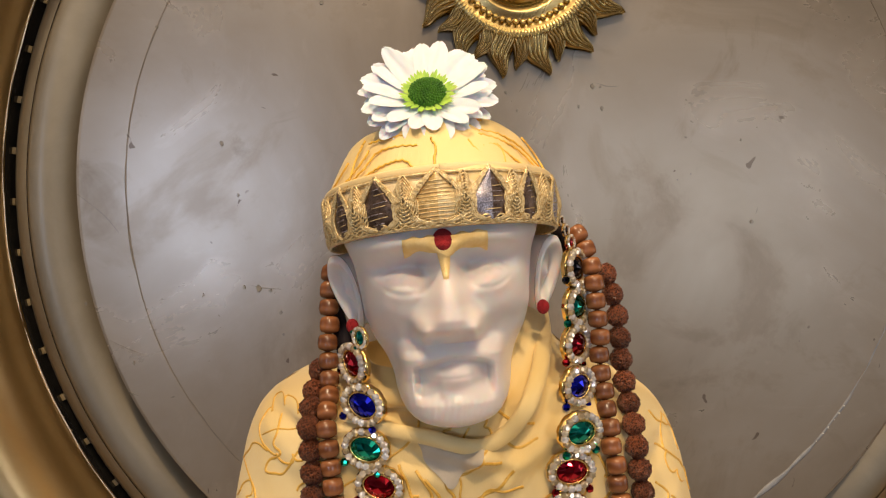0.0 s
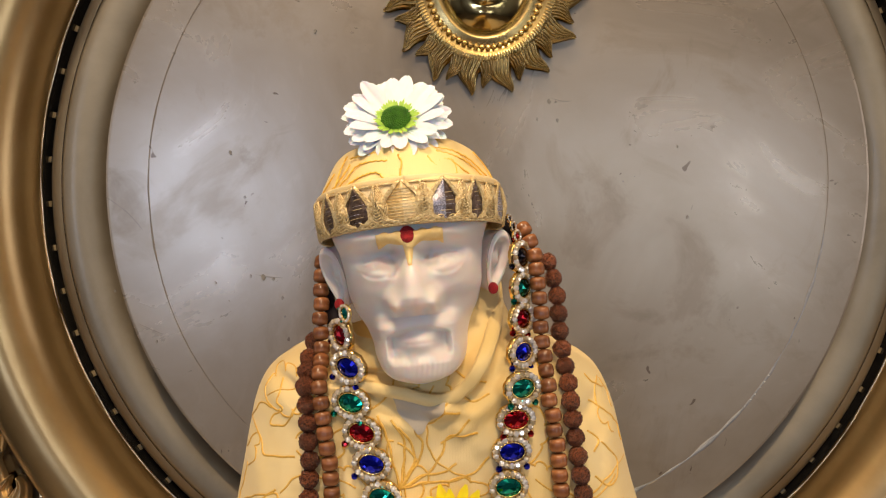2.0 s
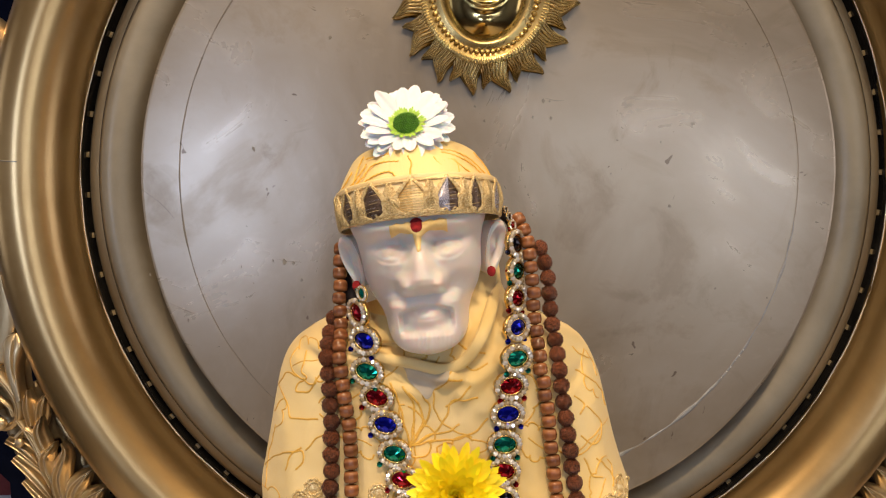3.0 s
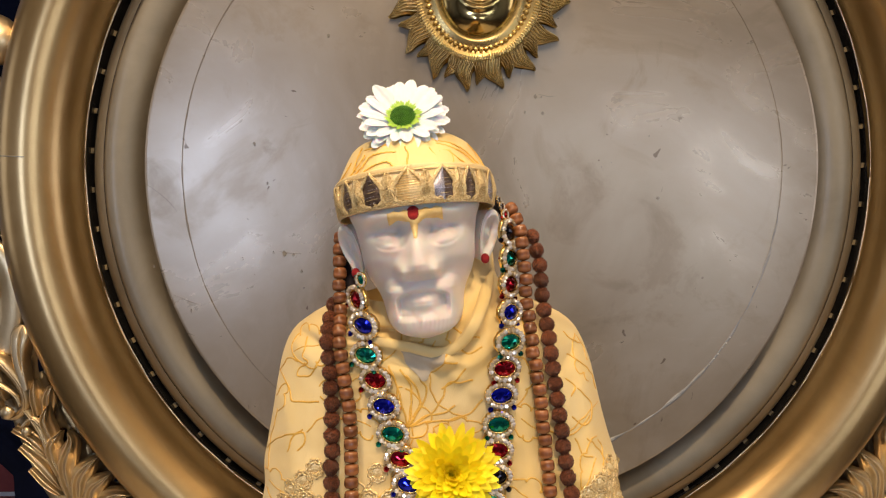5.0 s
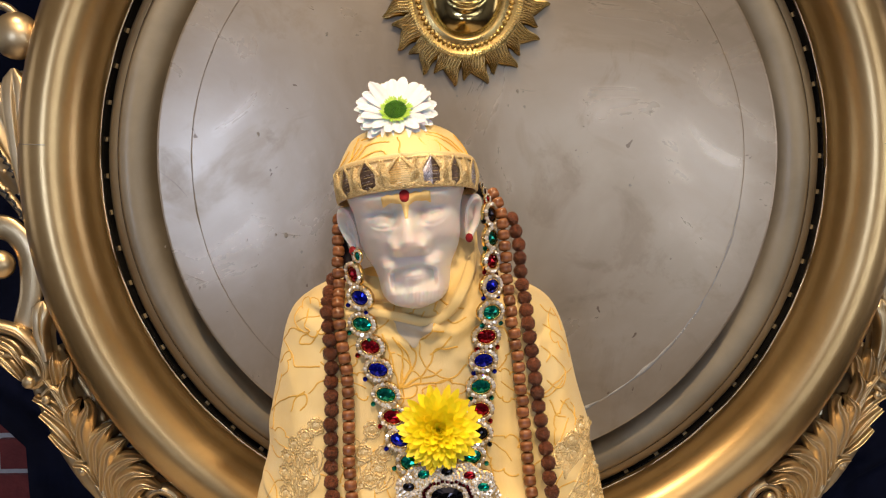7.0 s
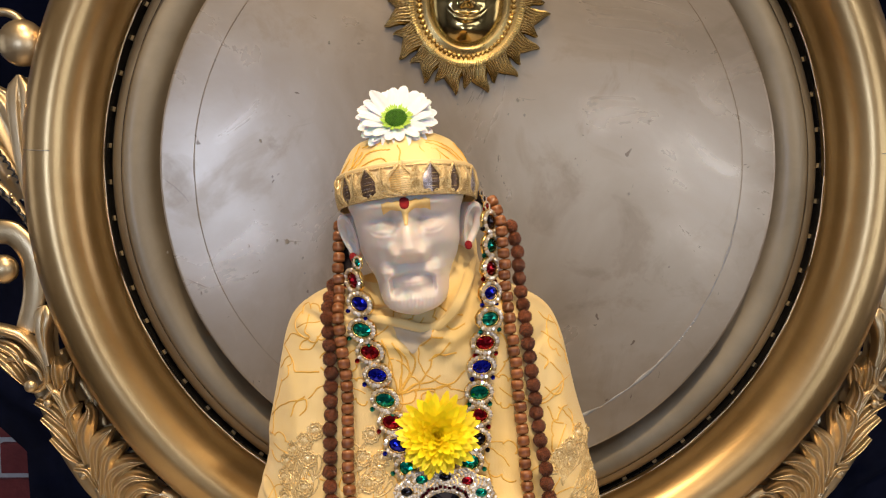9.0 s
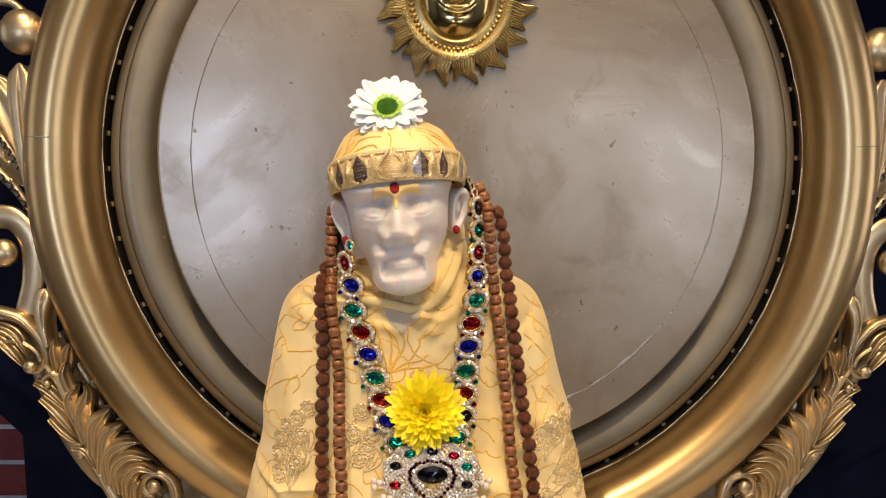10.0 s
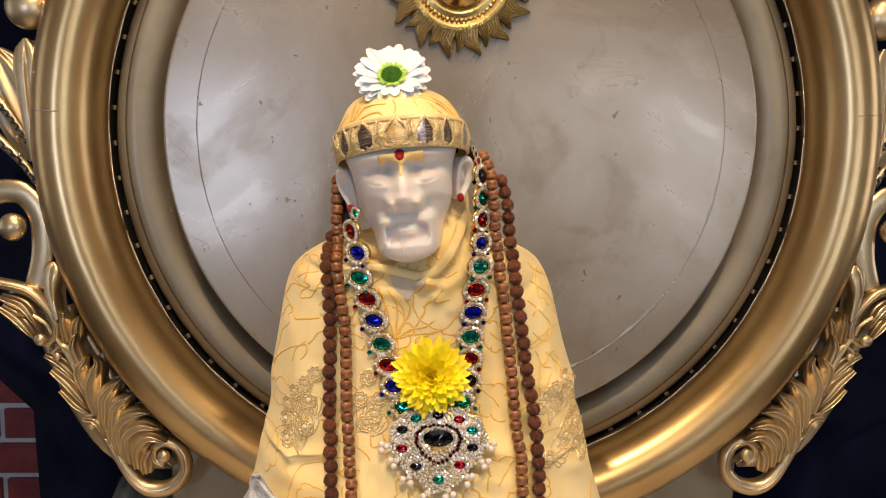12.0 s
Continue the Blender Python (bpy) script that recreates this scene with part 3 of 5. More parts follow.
def ear(side):
    def at(u, v):
        ph, r = 2 * math.pi * u, v
        ex, ez = 0.0098 * r * math.cos(ph), 0.0186 * r * math.sin(ph)
        ex *= 1.0 + 0.30 * math.sin(ph)
        d = 0.0036 * gauss(r, 0, 0.84, 0, 0.12, 1) - 0.0036 * gauss(r, 0, 0.35, 0, 0.30, 1) + 0.0020 * gauss(ex, ez, 0.001, 0.002, 0.0022, 0.010)
        return Vector((ex, -d - 0.002 * (1 - r), ez))
    front = grid(48, 16, at, wrap_u=True)
    back = grid(48, 6, lambda u, v: Vector((0.0098 * (1 - 0.25 * v) * math.cos(2 * math.pi * u) * (1.0 + 0.30 * math.sin(2 * math.pi * u)), 0.010 * v - 0.0008, 0.0186 * (1 - 0.1 * v) * math.sin(2 * math.pi * u))), wrap_u=True)
    m = Matrix.Translation((side * 0.0468 + 0.0012, 0.001, 0.0118)) @ Matrix.Rotation(radians(side * 16), 4, "Y") @ Matrix.Rotation(radians(side * 50), 4, "Z")
    if side < 0:
        m = m @ Matrix.Diagonal((-1, 1, 1, 1))
    return moved(joined(front, back), HEAD @ m)


neck = grid(32, 10, lambda u, v: (0.010 + (0.024 + 0.003 * (2 * v - 1) ** 2) * math.cos(2 * math.pi * u), 0.432 + 0.024 * math.sin(2 * math.pi * u), 1.225 + 0.075 * v), wrap_u=True)
torso = grid(40, 14, lambda u, v: (0.022 + interp(v, [(0, 0.17), (0.5, 0.105), (0.8, 0.075), (1, 0.01)]) * math.cos(2 * math.pi * u), 0.49 + interp(v, [(0, 0.14), (0.5, 0.055), (0.8, 0.04), (1, 0.005)]) * math.sin(2 * math.pi * u), 0.755 + 0.48 * v), wrap_u=True)
statue = tagged(part("statue", joined(grid(230, 300, head_point), grid(60, 80, head_back), ear(1), ear(-1), neck, torso), MARBLE), "polished white marble statue of a seated bearded elder", "statue")

# ---- forehead mark ----
mark = thing("forehead_mark", "yellow sandal paste with a red powder dot", "mark")


def on_face(x, z, lift):
    w, f = face_w(z), face_f(z)
    c = math.sqrt(max(0.0, 1 - min(1.0, abs(x) / w) ** 2.17))
    return HEAD @ Vector((x, -f * c**0.80 - face_relief(x, z) * step(c, 0.10, 0.45) - lift, z))


def paste(u, v):
    x = -0.0166 + 0.0352 * u
    top = 0.0362 + 0.0008 * u - 0.0005 * math.sin(34 * u)
    low = 0.0272 + 0.0030 * math.sin(3.1 * abs(2 * u - 1)) - 0.0004 * math.sin(26 * u)
    edge = min(u, 1 - u, v, 1 - v)
    return on_face(x, low + (top - low) * v, -0.0003 + 0.0016 * step(edge, 0.0, 0.05))


part("paste", grid(60, 24, paste), PASTE, mark)
part("paste_drop", grid(14, 20, lambda u, v: on_face((u - 0.5) * 0.0062 * (0.35 + 0.65 * v), 0.0185 + 0.0110 * v, -0.0003 + 0.0013 * step(min(u, 1 - u, v), 0, 0.2))), PASTE, mark)
part("red_dot", grid(20, 10, lambda u, v: on_face(0.0001 + 0.0042 * v * math.cos(2 * math.pi * u), 0.0342 + 0.0047 * v * math.sin(2 * math.pi * u), 0.0008 + 0.0016 * (1 - v**2)), wrap_u=True), KUMKUM, mark)
for side, z in ((-1, -0.0035), (1, -0.0030)):
    dot = tagged(part("red_ear_dot", ball(0.0031, 12, 8, 0.95, 0.6, 1.15), KUMKUM), "red powder dot on the marble ear lobe", "mark", "red ear dots")
    dot.matrix_world = HEAD @ Matrix.Translation((side * 0.0445, -0.0095, z))

# ---- cap ----
CAP = HEAD @ Matrix.Translation((0.0012, 0.0, 0.0418)) @ Matrix.Rotation(radians(-7), 4, "X")
cap_w = smooth_table([(-0.010, 0.0515), (0.0, 0.0525), (0.010, 0.0525), (0.014, 0.0508), (0.020, 0.0480), (0.028, 0.0440), (0.034, 0.0404), (0.038, 0.0355), (0.041, 0.0260), (0.0428, 0.002)])


def cap_point(a, z, lift=0.0):
    """A point of the cap at an angle (0 in front) and height."""
    w = cap_w(z) + lift
    return CAP @ Vector((w * math.sin(a), -w * (1.29 if math.cos(a) > 0 else 1.10) * math.cos(a), z))


cap = thing("cap", "yellow embroidered cloth cap with a gold trim band", "cap")


def crown_point(u, v):
    a, z = 2 * math.pi * u, 0.006 + 0.0368 * v**0.8
    lift = 0.0007 * math.sin(3 * a + 40 * z) + 0.0005 * math.sin(7 * a - 90 * z)
    return cap_point(a, z, lift)


part("crown", grid(128, 40, crown_point, wrap_u=True), CAPCLOTH, cap)
part("band", grid(128, 10, lambda u, v: cap_point(2 * math.pi * u, -0.0100 + 0.0205 * v, 0.0012 - 0.0010 * (2 * v - 1) ** 4), wrap_u=True), TRIM, cap, "cream band with gold thread")
part("hem", tube([cap_point(2 * math.pi * i / 120, 0.0122, 0.0003) for i in range(121)], 0.0021, 8, 0.3), CLOTH, cap, "pale stitched hem")
for z, r in ((-0.0100, 0.0008), (0.0105, 0.0007)):
    part("band_cord", tube([cap_point(2 * math.pi * i / 90, z, 0.0012) for i in range(91)], r, 6), ZARI, cap)


def petal_on_band(a, half, z0, z1, mat, name, rims=3, other=None):
    """A raised leaf of thread with rows of cord round it."""
    def edge(q, grow=0.0):
        return (half + grow) * (math.sqrt(max(0.0, 1 - ((0.34 - q) / 0.342) ** 2)) if q < 0.34 else 1 - 0.97 * ((q - 0.34) / 0.66) ** 1.35)

    def face(lo, hi):
        return grid(9, 14, lambda u, v: cap_point(a + (2 * (lo + (hi - lo) * u) - 1) * edge(v), z0 + (z1 - z0) * v, 0.0012 + 0.0012 * (1 - (2 * (lo + (hi - lo) * u) - 1) ** 2) + 0.0002 * math.sin(70 * v)))
    p = part(name, face(0.0, 0.5 if other else 1.0), mat, cap)
    if other:
        part("petal_half", face(0.5, 1.0), other, p)
    if mat in (DARKPETAL, GREYPETAL):
        for k in range(7):
            q, lo, hi = 0.10 + 0.11 * k + random.uniform(-0.03, 0.03), random.uniform(-0.9, 0.1), random.uniform(0.2, 0.9)
            part("stitch", tube([cap_point(a + e * edge(q), z0 + (z1 - z0) * (q + 0.03 * e), 0.0016 + 0.0011 * (1 - e * e)) for e in np.linspace(lo, hi, 6)], 0.00016, 4), ZARI if k % 2 else GREYPETAL, p)
    elif mat in (GOLDPETAL, PALEPETAL):
        for k in range(11):
            q = 0.06 + 0.075 * k
            part("stitch", tube([cap_point(a + e * edge(q), z0 + (z1 - z0) * q, 0.0014 + 0.0012 * (1 - e * e)) for e in np.linspace(-0.95, 0.95, 7)], 0.00022, 4), ZARI, p)
    for j in range(rims):
        grow = 0.016 * j
        wob = [0.0035 * math.sin(1.9 * i + j) for i in range(40)]
        rim = [cap_point(a + edge(q, grow) + wob[i], z0 - 0.012 * grow + (z1 - z0 + 0.034 * grow) * q, 0.0021 + 0.0004 * math.sin(90 * q)) for i, q in enumerate(np.linspace(0, 1, 30))] + [cap_point(a - edge(q, grow) + wob[i], z0 - 0.012 * grow + (z1 - z0 + 0.034 * grow) * q, 0.0021 + 0.0004 * math.sin(90 * q)) for i, q in enumerate(np.linspace(1, 0, 30))]
        part("cord", tube(rim, 0.00042, 5), ZARI, p)


def drop_on_band(a, half, z0, z1):
    """A small teardrop of nested wavy cords."""
    for j in range(7):
        s = 1 - 0.14 * j
        zc = z0 + 0.45 * (z1 - z0)
        pts = []
        for i in range(34):
            t = 2 * math.pi * i / 33
            w = half * s * math.sin(t) * (1 - 0.45 * math.cos(t))
            pts.append(cap_point(a + w + 0.004 * math.sin(2.3 * i + j), zc - 0.5 * (z1 - z0) * s * -math.cos(t) + 0.0002 * math.sin(1.7 * i), 0.0018 + 0.00025 * j + 0.0003 * math.sin(2.1 * i)))
        part("scroll_cord", tube(pts, 0.00044, 5), ZARI, cap)


for a, half, mat, other in ((-0.03, 0.200, GOLDPETAL, PALEPETAL), (0.37, 0.155, GREYPETAL, DARKPETAL), (0.73, 0.100, DARKPETAL, None), (1.20, 0.130, GREYPETAL, None), (-0.50, 0.155, DARKPETAL, None), (-0.90, 0.110, DARKPETAL, None), (-1.36, 0.11, GOLDPETAL, None), (1.56, 0.11, GOLDPETAL, None)):
    petal_on_band(a, half, -0.0090, 0.0112, mat, "petal", 4, other)
for a, half in ((-1.14, 0.090), (-0.70, 0.100), (-0.275, 0.090), (0.165, 0.075), (0.565, 0.085), (0.95, 0.125), (1.40, 0.09)):
    drop_on_band(a, half, -0.0085, 0.0118)
for j in range(3):
    part("wavy_cord", tube([cap_point(2 * math.pi * i / 360, -0.0094 + 0.0009 * j + 0.0006 * math.sin(0.9 * i + 2 * j), 0.0019) for i in range(361)], 0.00042, 5), ZARI, cap)


def thread_on_cap(pts, r=0.00046):
    q = spline([(a, z, 0) for a, z in pts], 6 * len(pts))
    part("embroidery_thread", tube([cap_point(p.x + 0.006 * math.sin(37 * k), p.y + 0.0004 * math.sin(23 * k), 0.0006) for k, p in enumerate(q)], r, 5), THREAD, cap)


for pts in ([(-0.85, 0.012), (-0.82, 0.018), (-0.82, 0.026), (-0.79, 0.032)], [(-0.82, 0.012), (-0.67, 0.018), (-0.55, 0.024), (-0.37, 0.025), (-0.16, 0.024)], [(-0.67, 0.013), (-0.55, 0.016), (-0.40, 0.018), (-0.28, 0.018), (-0.19, 0.014)],
            [(-0.04, 0.027), (-0.01, 0.021), (-0.04, 0.014)], [(0.29, 0.025), (0.35, 0.019), (0.41, 0.022)], [(0.47, 0.023), (0.59, 0.022), (0.56, 0.015), (0.47, 0.013)], [(0.53, 0.023), (0.65, 0.018), (0.74, 0.014)], [(0.41, 0.028), (0.71, 0.024), (0.89, 0.018), (0.95, 0.013)],
            [(0.41, 0.030), (0.68, 0.028), (0.89, 0.023), (1.05, 0.015)], [(-1.25, 0.013), (-1.08, 0.017), (-0.97, 0.024)], [(-0.70, 0.030), (-0.43, 0.030), (-0.28, 0.030)], [(-0.94, 0.012), (-0.76, 0.019), (-0.67, 0.026)], [(1.2, 0.013), (1.25, 0.022), (1.1, 0.030)], [(0.1, 0.036), (0.3, 0.0345), (0.55, 0.0355)]):
    thread_on_cap(pts)

# ---- robe ----
robe_c = smooth_table([(0.98, 0.028), (1.06, 0.026), (1.10, 0.026), (1.14, 0.0245), (1.18, 0.0222), (1.24, 0.020), (1.26, 0.0215), (1.285, 0.016), (1.315, 0.014)])
robe_w = smooth_table([(0.98, 0.178), (1.06, 0.155), (1.085, 0.150), (1.105, 0.144), (1.125, 0.139), (1.145, 0.1387), (1.165, 0.133), (1.185, 0.1284), (1.205, 0.1245), (1.225, 0.1206), (1.240, 0.1150), (1.250, 0.1080), (1.2575, 0.098), (1.265, 0.082), (1.272, 0.062), (1.282, 0.053), (1.300, 0.050), (1.318, 0.048)])
robe_f = smooth_table([(0.98, 0.315), (1.05, 0.345), (1.09, 0.362), (1.13, 0.374), (1.17, 0.379), (1.21, 0.382), (1.24, 0.384), (1.265, 0.386), (1.285, 0.392), (1.318, 0.400)])
BACK = 0.478


def fold_relief(x, z):
    """Soft folds of the cloth over the chest and shoulders."""
    h = 0.0
    for x0, z0, x1, z1, w, d in ((-0.040, 1.2565, -0.001, 1.2558, 0.0017, -0.0095), (-0.060, 1.2500, 0.002, 1.2492, 0.0032, 0.0050), (-0.088, 1.2500, -0.052, 1.2440, 0.0030, -0.0045), (-0.076, 1.2620, -0.048, 1.2560, 0.0024, -0.0040), (-0.082, 1.2560, -0.050, 1.2505, 0.0030, 0.0030), (0.0400, 1.2360, 0.0270, 1.2400, 0.0030, 0.0040), (0.118, 1.235, 0.100, 1.222, 0.0035, -0.0030), (0.000, 1.243, 0.030, 1.236, 0.0032, 0.0045), (-0.045, 1.240, 0.010, 1.226, 0.0040, 0.0035), (0.066, 1.306, 0.046, 1.262, 0.0040, 0.0070), (0.046, 1.262, 0.022, 1.238, 0.0040, 0.0060),
                                 (0.076, 1.290, 0.062, 1.250, 0.0035, 0.0055), (0.062, 1.250, 0.036, 1.226, 0.0040, 0.0045), (0.084, 1.262, 0.050, 1.216, 0.0040, 0.0035), (-0.085, 1.243, -0.040, 1.218, 0.0045, 0.0025), (0.036, 1.226, 0.026, 1.190, 0.0050, 0.0020),
                                 (0.105, 1.245, 0.112, 1.190, 0.0060, 0.0030), (-0.090, 1.20, -0.070, 1.12, 0.0070, 0.0035), (-0.048, 1.17, -0.038, 1.09, 0.0050, 0.0030), (0.125, 1.21, 0.145, 1.13, 0.0060, 0.0035), (0.100, 1.16, 0.165, 1.140, 0.0050, 0.0040), (0.105, 1.135, 0.168, 1.100, 0.0060, 0.0050),
                                 (-0.118, 1.103, -0.086, 1.093, 0.0035, 0.0060), (-0.086, 1.093, -0.055, 1.100, 0.0035, 0.0040), (-0.118, 1.085, -0.040, 1.070, 0.0070, 0.0050), (0.080, 1.105, 0.170, 1.075, 0.0060, 0.0050), (0.0, 1.09, 0.09, 1.080, 0.0060, 0.0030)):
        dx, dz = x1 - x0, z1 - z0
        s = max(0.0, min(1.0, ((x - x0) * dx + (z - z0) * dz) / (dx * dx + dz * dz)))
        d2 = (x - x0 - s * dx) ** 2 + (z - z0 - s * dz) ** 2
        h += d * math.exp(-d2 / (2 * w * w))
    hem = 1.0935 + 0.18 * abs(x + 0.088)
    h += 0.0042 * step(x, -0.052, -0.072) * step(z, hem - 0.0015, hem + 0.0015) * step(z, 1.235, 1.18)
    hem = 1.0900 + 0.16 * abs(x - 0.135)
    h += 0.0045 * step(x, 0.098, 0.120) * step(z, hem - 0.0015, hem + 0.0015) * step(z, 1.235, 1.18)
    return h + 0.0034 * noise.noise((x * 20 - z * 6, 7, z * 10 + x * 5)) + 0.0020 * noise.noise((x * 34, 0, z * 26)) + 0.0008 * noise.noise((x * 80, 3, z * 80))


def robe_y(x, z, lift=0.0):
    w = robe_w(z)
    u = max(-0.999, min(0.999, (x - robe_c(z)) / w))
    return BACK - (BACK - robe_f(z)) * (1 - abs(u) ** 3.0) ** 0.5 - fold_relief(x, z) - lift


def robe_top(u):
    return 1.276 + 0.040 * step(u, 0.45, 0.72) + 0.012 * step(u, 0.25, 0.05)


def robe_front(u, v):
    z = 0.98 + (robe_top(u) - 0.98) * v
    th = (u - 0.5) * math.pi
    x = robe_c(z) + robe_w(z) * math.sin(th) * 0.9999
    return Vector((x, robe_y(x, z), z))


def robe_behind(u, v):
    z = 0.98 + (1.290 + 0.026 * math.cos(math.pi * u) - 0.98) * v
    th = u * math.pi
    return Vector((robe_c(z) + robe_w(z) * math.cos(th), BACK + 0.05 * math.sin(th), z))


robe = thing("robe", "pale yellow satin robe with orange thread embroidery", "robe")
part("cloth", joined(grid(200, 380, robe_front), grid(40, 40, robe_behind)), CLOTH, robe)


def cowl_roll(pts, r0):
    """A rolled edge of cloth that lies on the robe and thins out at both ends."""
    n = 60
    line = spline([(x, robe_y(x, z, lift), z) for x, z, lift in pts], n + 1)

    def at(u, v):
        i = min(n, int(round(v * n)))
        t = (line[min(n, i + 1)] - line[max(0, i - 1)]).normalized()
        side = Vector((-t.z, 0, t.x)).normalized()
        out = side.cross(t)
        r = r0 * max(0.02, math.sin(math.pi * v)) ** 0.45 * (1 + 0.12 * math.sin(9 * v + 1))
        ph = 2 * math.pi * u
        return line[i] + side * (r * math.cos(ph)) + out * (0.62 * r * math.sin(ph))
    return part("cowl_fold", grid(16, n + 1, at, wrap_u=True), CLOTH, robe)


cowl_roll([(-0.046, 1.2530, 0.0), (-0.020, 1.2510, 0.001), (0.002, 1.2480, 0.002), (0.022, 1.2440, 0.002), (0.036, 1.2500, 0.002), (0.047, 1.2660, 0.002), (0.057, 1.2860, 0.001), (0.064, 1.3080, 0.0)], 0.0044)
skirt = part("skirt", grid(120, 24, lambda u, v: (0.032 + (0.20 - 0.02 * v + 0.004 * math.sin(40 * math.pi * u)) * math.cos(2 * math.pi * u), 0.46 + (0.150 - 0.012 * v + 0.004 * math.sin(40 * math.pi * u)) * math.sin(2 * math.pi * u), 0.756 + 0.232 * v), wrap_u=True), CLOTH, robe)


def thread_on_robe(pts, r=0.0007, mat=None, name="embroidery_thread"):
    q = spline([(x, 0, z) for x, z in pts], 7 * len(pts))
    if mat is ROBETHREAD:
        q = [p + Vector((0.00032 * math.sin(520 * p.z + 2 * math.sin(210 * p.x)), 0, 0.00032 * math.sin(480 * p.x + 2 * math.sin(190 * p.z)))) for p in q]
    return part(name, tube([(p.x, robe_y(p.x, p.z, 0.0002), p.z) for p in q], r, 6, 0.32 if mat is ROBETHREAD else 0.6), mat or THREAD, robe)


def on_cloth(x, z):
    return abs(x - robe_c(z)) < robe_w(z) * 0.97 and 0.99 < z < 1.268


def stitched(pts, r=0.00050):
    """A thread through the points, broken where it would leave the cloth."""
    run = []
    for p in list(pts) + [None]:
        if p is not None and on_cloth(*p):
            run.append(p)
            continue
        if len(run) > 3:
            thread_on_robe(run, 1.25 * r, ROBETHREAD)
        run = []


def leaf_sprig(x, z, way, size, rnd):
    """The lobed outline of a leaf with a rib and a trailing stem."""
    c, s = math.cos(way), math.sin(way)
    bend, lobes, ph = rnd.uniform(-0.5, 0.5), rnd.choice((3, 4)), rnd.uniform(0, 1)

    def at(q, w):
        k = bend * q * q * size
        return x + size * q * c - (w + k) * s, z + size * q * s + (w + k) * c
    for side in (-1, 1):
        line = []
        n = 7 * lobes
        stop = n if side > 0 else int(n * rnd.uniform(0.7, 1.0))
        for i in range(stop + 1):
            q = i / n
            w = 0.36 * size * math.sin(math.pi * q ** 0.8) ** 0.8 * (0.72 + 0.36 * abs(math.sin(math.pi * lobes * q + ph))) if 0 < q < 1 else 0.0
            line.append(at(q - 0.04 * math.sin(2 * math.pi * lobes * q + 2 * ph), side * w))
        stitched(line)
    stitched([at(q, 0.03 * size * math.sin(6 * q)) for q in np.linspace(0.02, 0.62, 6)], 0.00042)
    stitched([at(-q, 0.25 * size * q * math.sin(3 * q + ph)) for q in np.linspace(0.0, 1.1, 8)], 0.00046)


rnd = random.Random(11)
for k in range(6):
    for j in range(6):
        leaf_sprig(-0.100 + 0.050 * k + rnd.uniform(-0.010, 0.010) + 0.022 * (j % 2), 1.010 + 0.046 * j + rnd.uniform(-0.010, 0.010), rnd.uniform(0, 6.28), rnd.uniform(0.026, 0.040), rnd)


def bold(pts):
    """A broad amber thread through the points."""
    stitched([(p.x, p.z) for p in spline([(x, 0, z) for x, z in pts], 5 * len(pts))], 0.00058)


# the palm leaf on the chest, spread from its foot
FOOT = (0.001, 1.192)
for pts in ([(-0.003, 1.207), (-0.007, 1.222), (-0.012, 1.234)], [(0.003, 1.207), (0.003, 1.220), (-0.004, 1.232)], [(0.009, 1.205), (0.014, 1.217), (0.010, 1.226), (0.011, 1.236)], [(0.014, 1.200), (0.026, 1.202), (0.033, 1.207)],
            [(0.016, 1.201), (0.024, 1.211), (0.029, 1.222), (0.045, 1.224)], [(0.009, 1.209), (0.006, 1.220), (0.000, 1.228)], [(0.016, 1.196), (0.031, 1.197), (0.043, 1.201), (0.052, 1.211)], [(-0.010, 1.200), (-0.018, 1.212), (-0.017, 1.222)]):
    bold([FOOT] + pts)
for pts in ([(0.027, 1.264), (0.039, 1.256), (0.050, 1.253)], [(0.035, 1.247), (0.043, 1.242), (0.052, 1.247)], [(0.020, 1.243), (0.026, 1.238), (0.035, 1.237)], [(0.024, 1.218), (0.033, 1.224), (0.040, 1.233)]):
    bold(pts)
# scrolls on the sleeves
for pts in ([(-0.073, 1.247), (-0.073, 1.241), (-0.075, 1.235), (-0.070, 1.232), (-0.077, 1.226), (-0.079, 1.221), (-0.070, 1.222), (-0.065, 1.228), (-0.060, 1.237)], [(-0.099, 1.200), (-0.091, 1.212), (-0.086, 1.210), (-0.082, 1.203), (-0.071, 1.205), (-0.061, 1.206)],
            [(-0.112, 1.150), (-0.103, 1.165), (-0.090, 1.177), (-0.073, 1.184), (-0.072, 1.177), (-0.077, 1.171)], [(-0.085, 1.169), (-0.080, 1.181), (-0.073, 1.186)], [(-0.100, 1.213), (-0.088, 1.230), (-0.079, 1.230)]):
    bold(pts)
for pts in ([(0.113, 1.250), (0.121, 1.243), (0.130, 1.238)], [(0.115, 1.235), (0.128, 1.226), (0.138, 1.214), (0.141, 1.203)], [(0.121, 1.212), (0.132, 1.200), (0.133, 1.190), (0.125, 1.186), (0.116, 1.194)], [(0.112, 1.220), (0.119, 1.214), (0.116, 1.208)],
            [(0.128, 1.177), (0.138, 1.166), (0.144, 1.156)], [(0.118, 1.179), (0.124, 1.167), (0.132, 1.163)]):
    bold(pts)


def neckline(u, v):
    """The plain under-cloth that shows in the open neck, a triangle that points down. Its colour includes the chin's
    shadow.
    """
    z = 1.2245 + 0.0215 * v
    half = 0.0005 + 0.0165 * v**0.8
    x = 0.0115 + (2 * u - 1) * half + 0.0012 * math.sin(9 * v + 2 * u)
    return x, robe_y(x, z, 0.0012), z


part("neckline", grid(24, 24, neckline), SHADEDNECKCLOTH, robe, "plain beige under-cloth in the open neck, greyed by the chin's shadow")


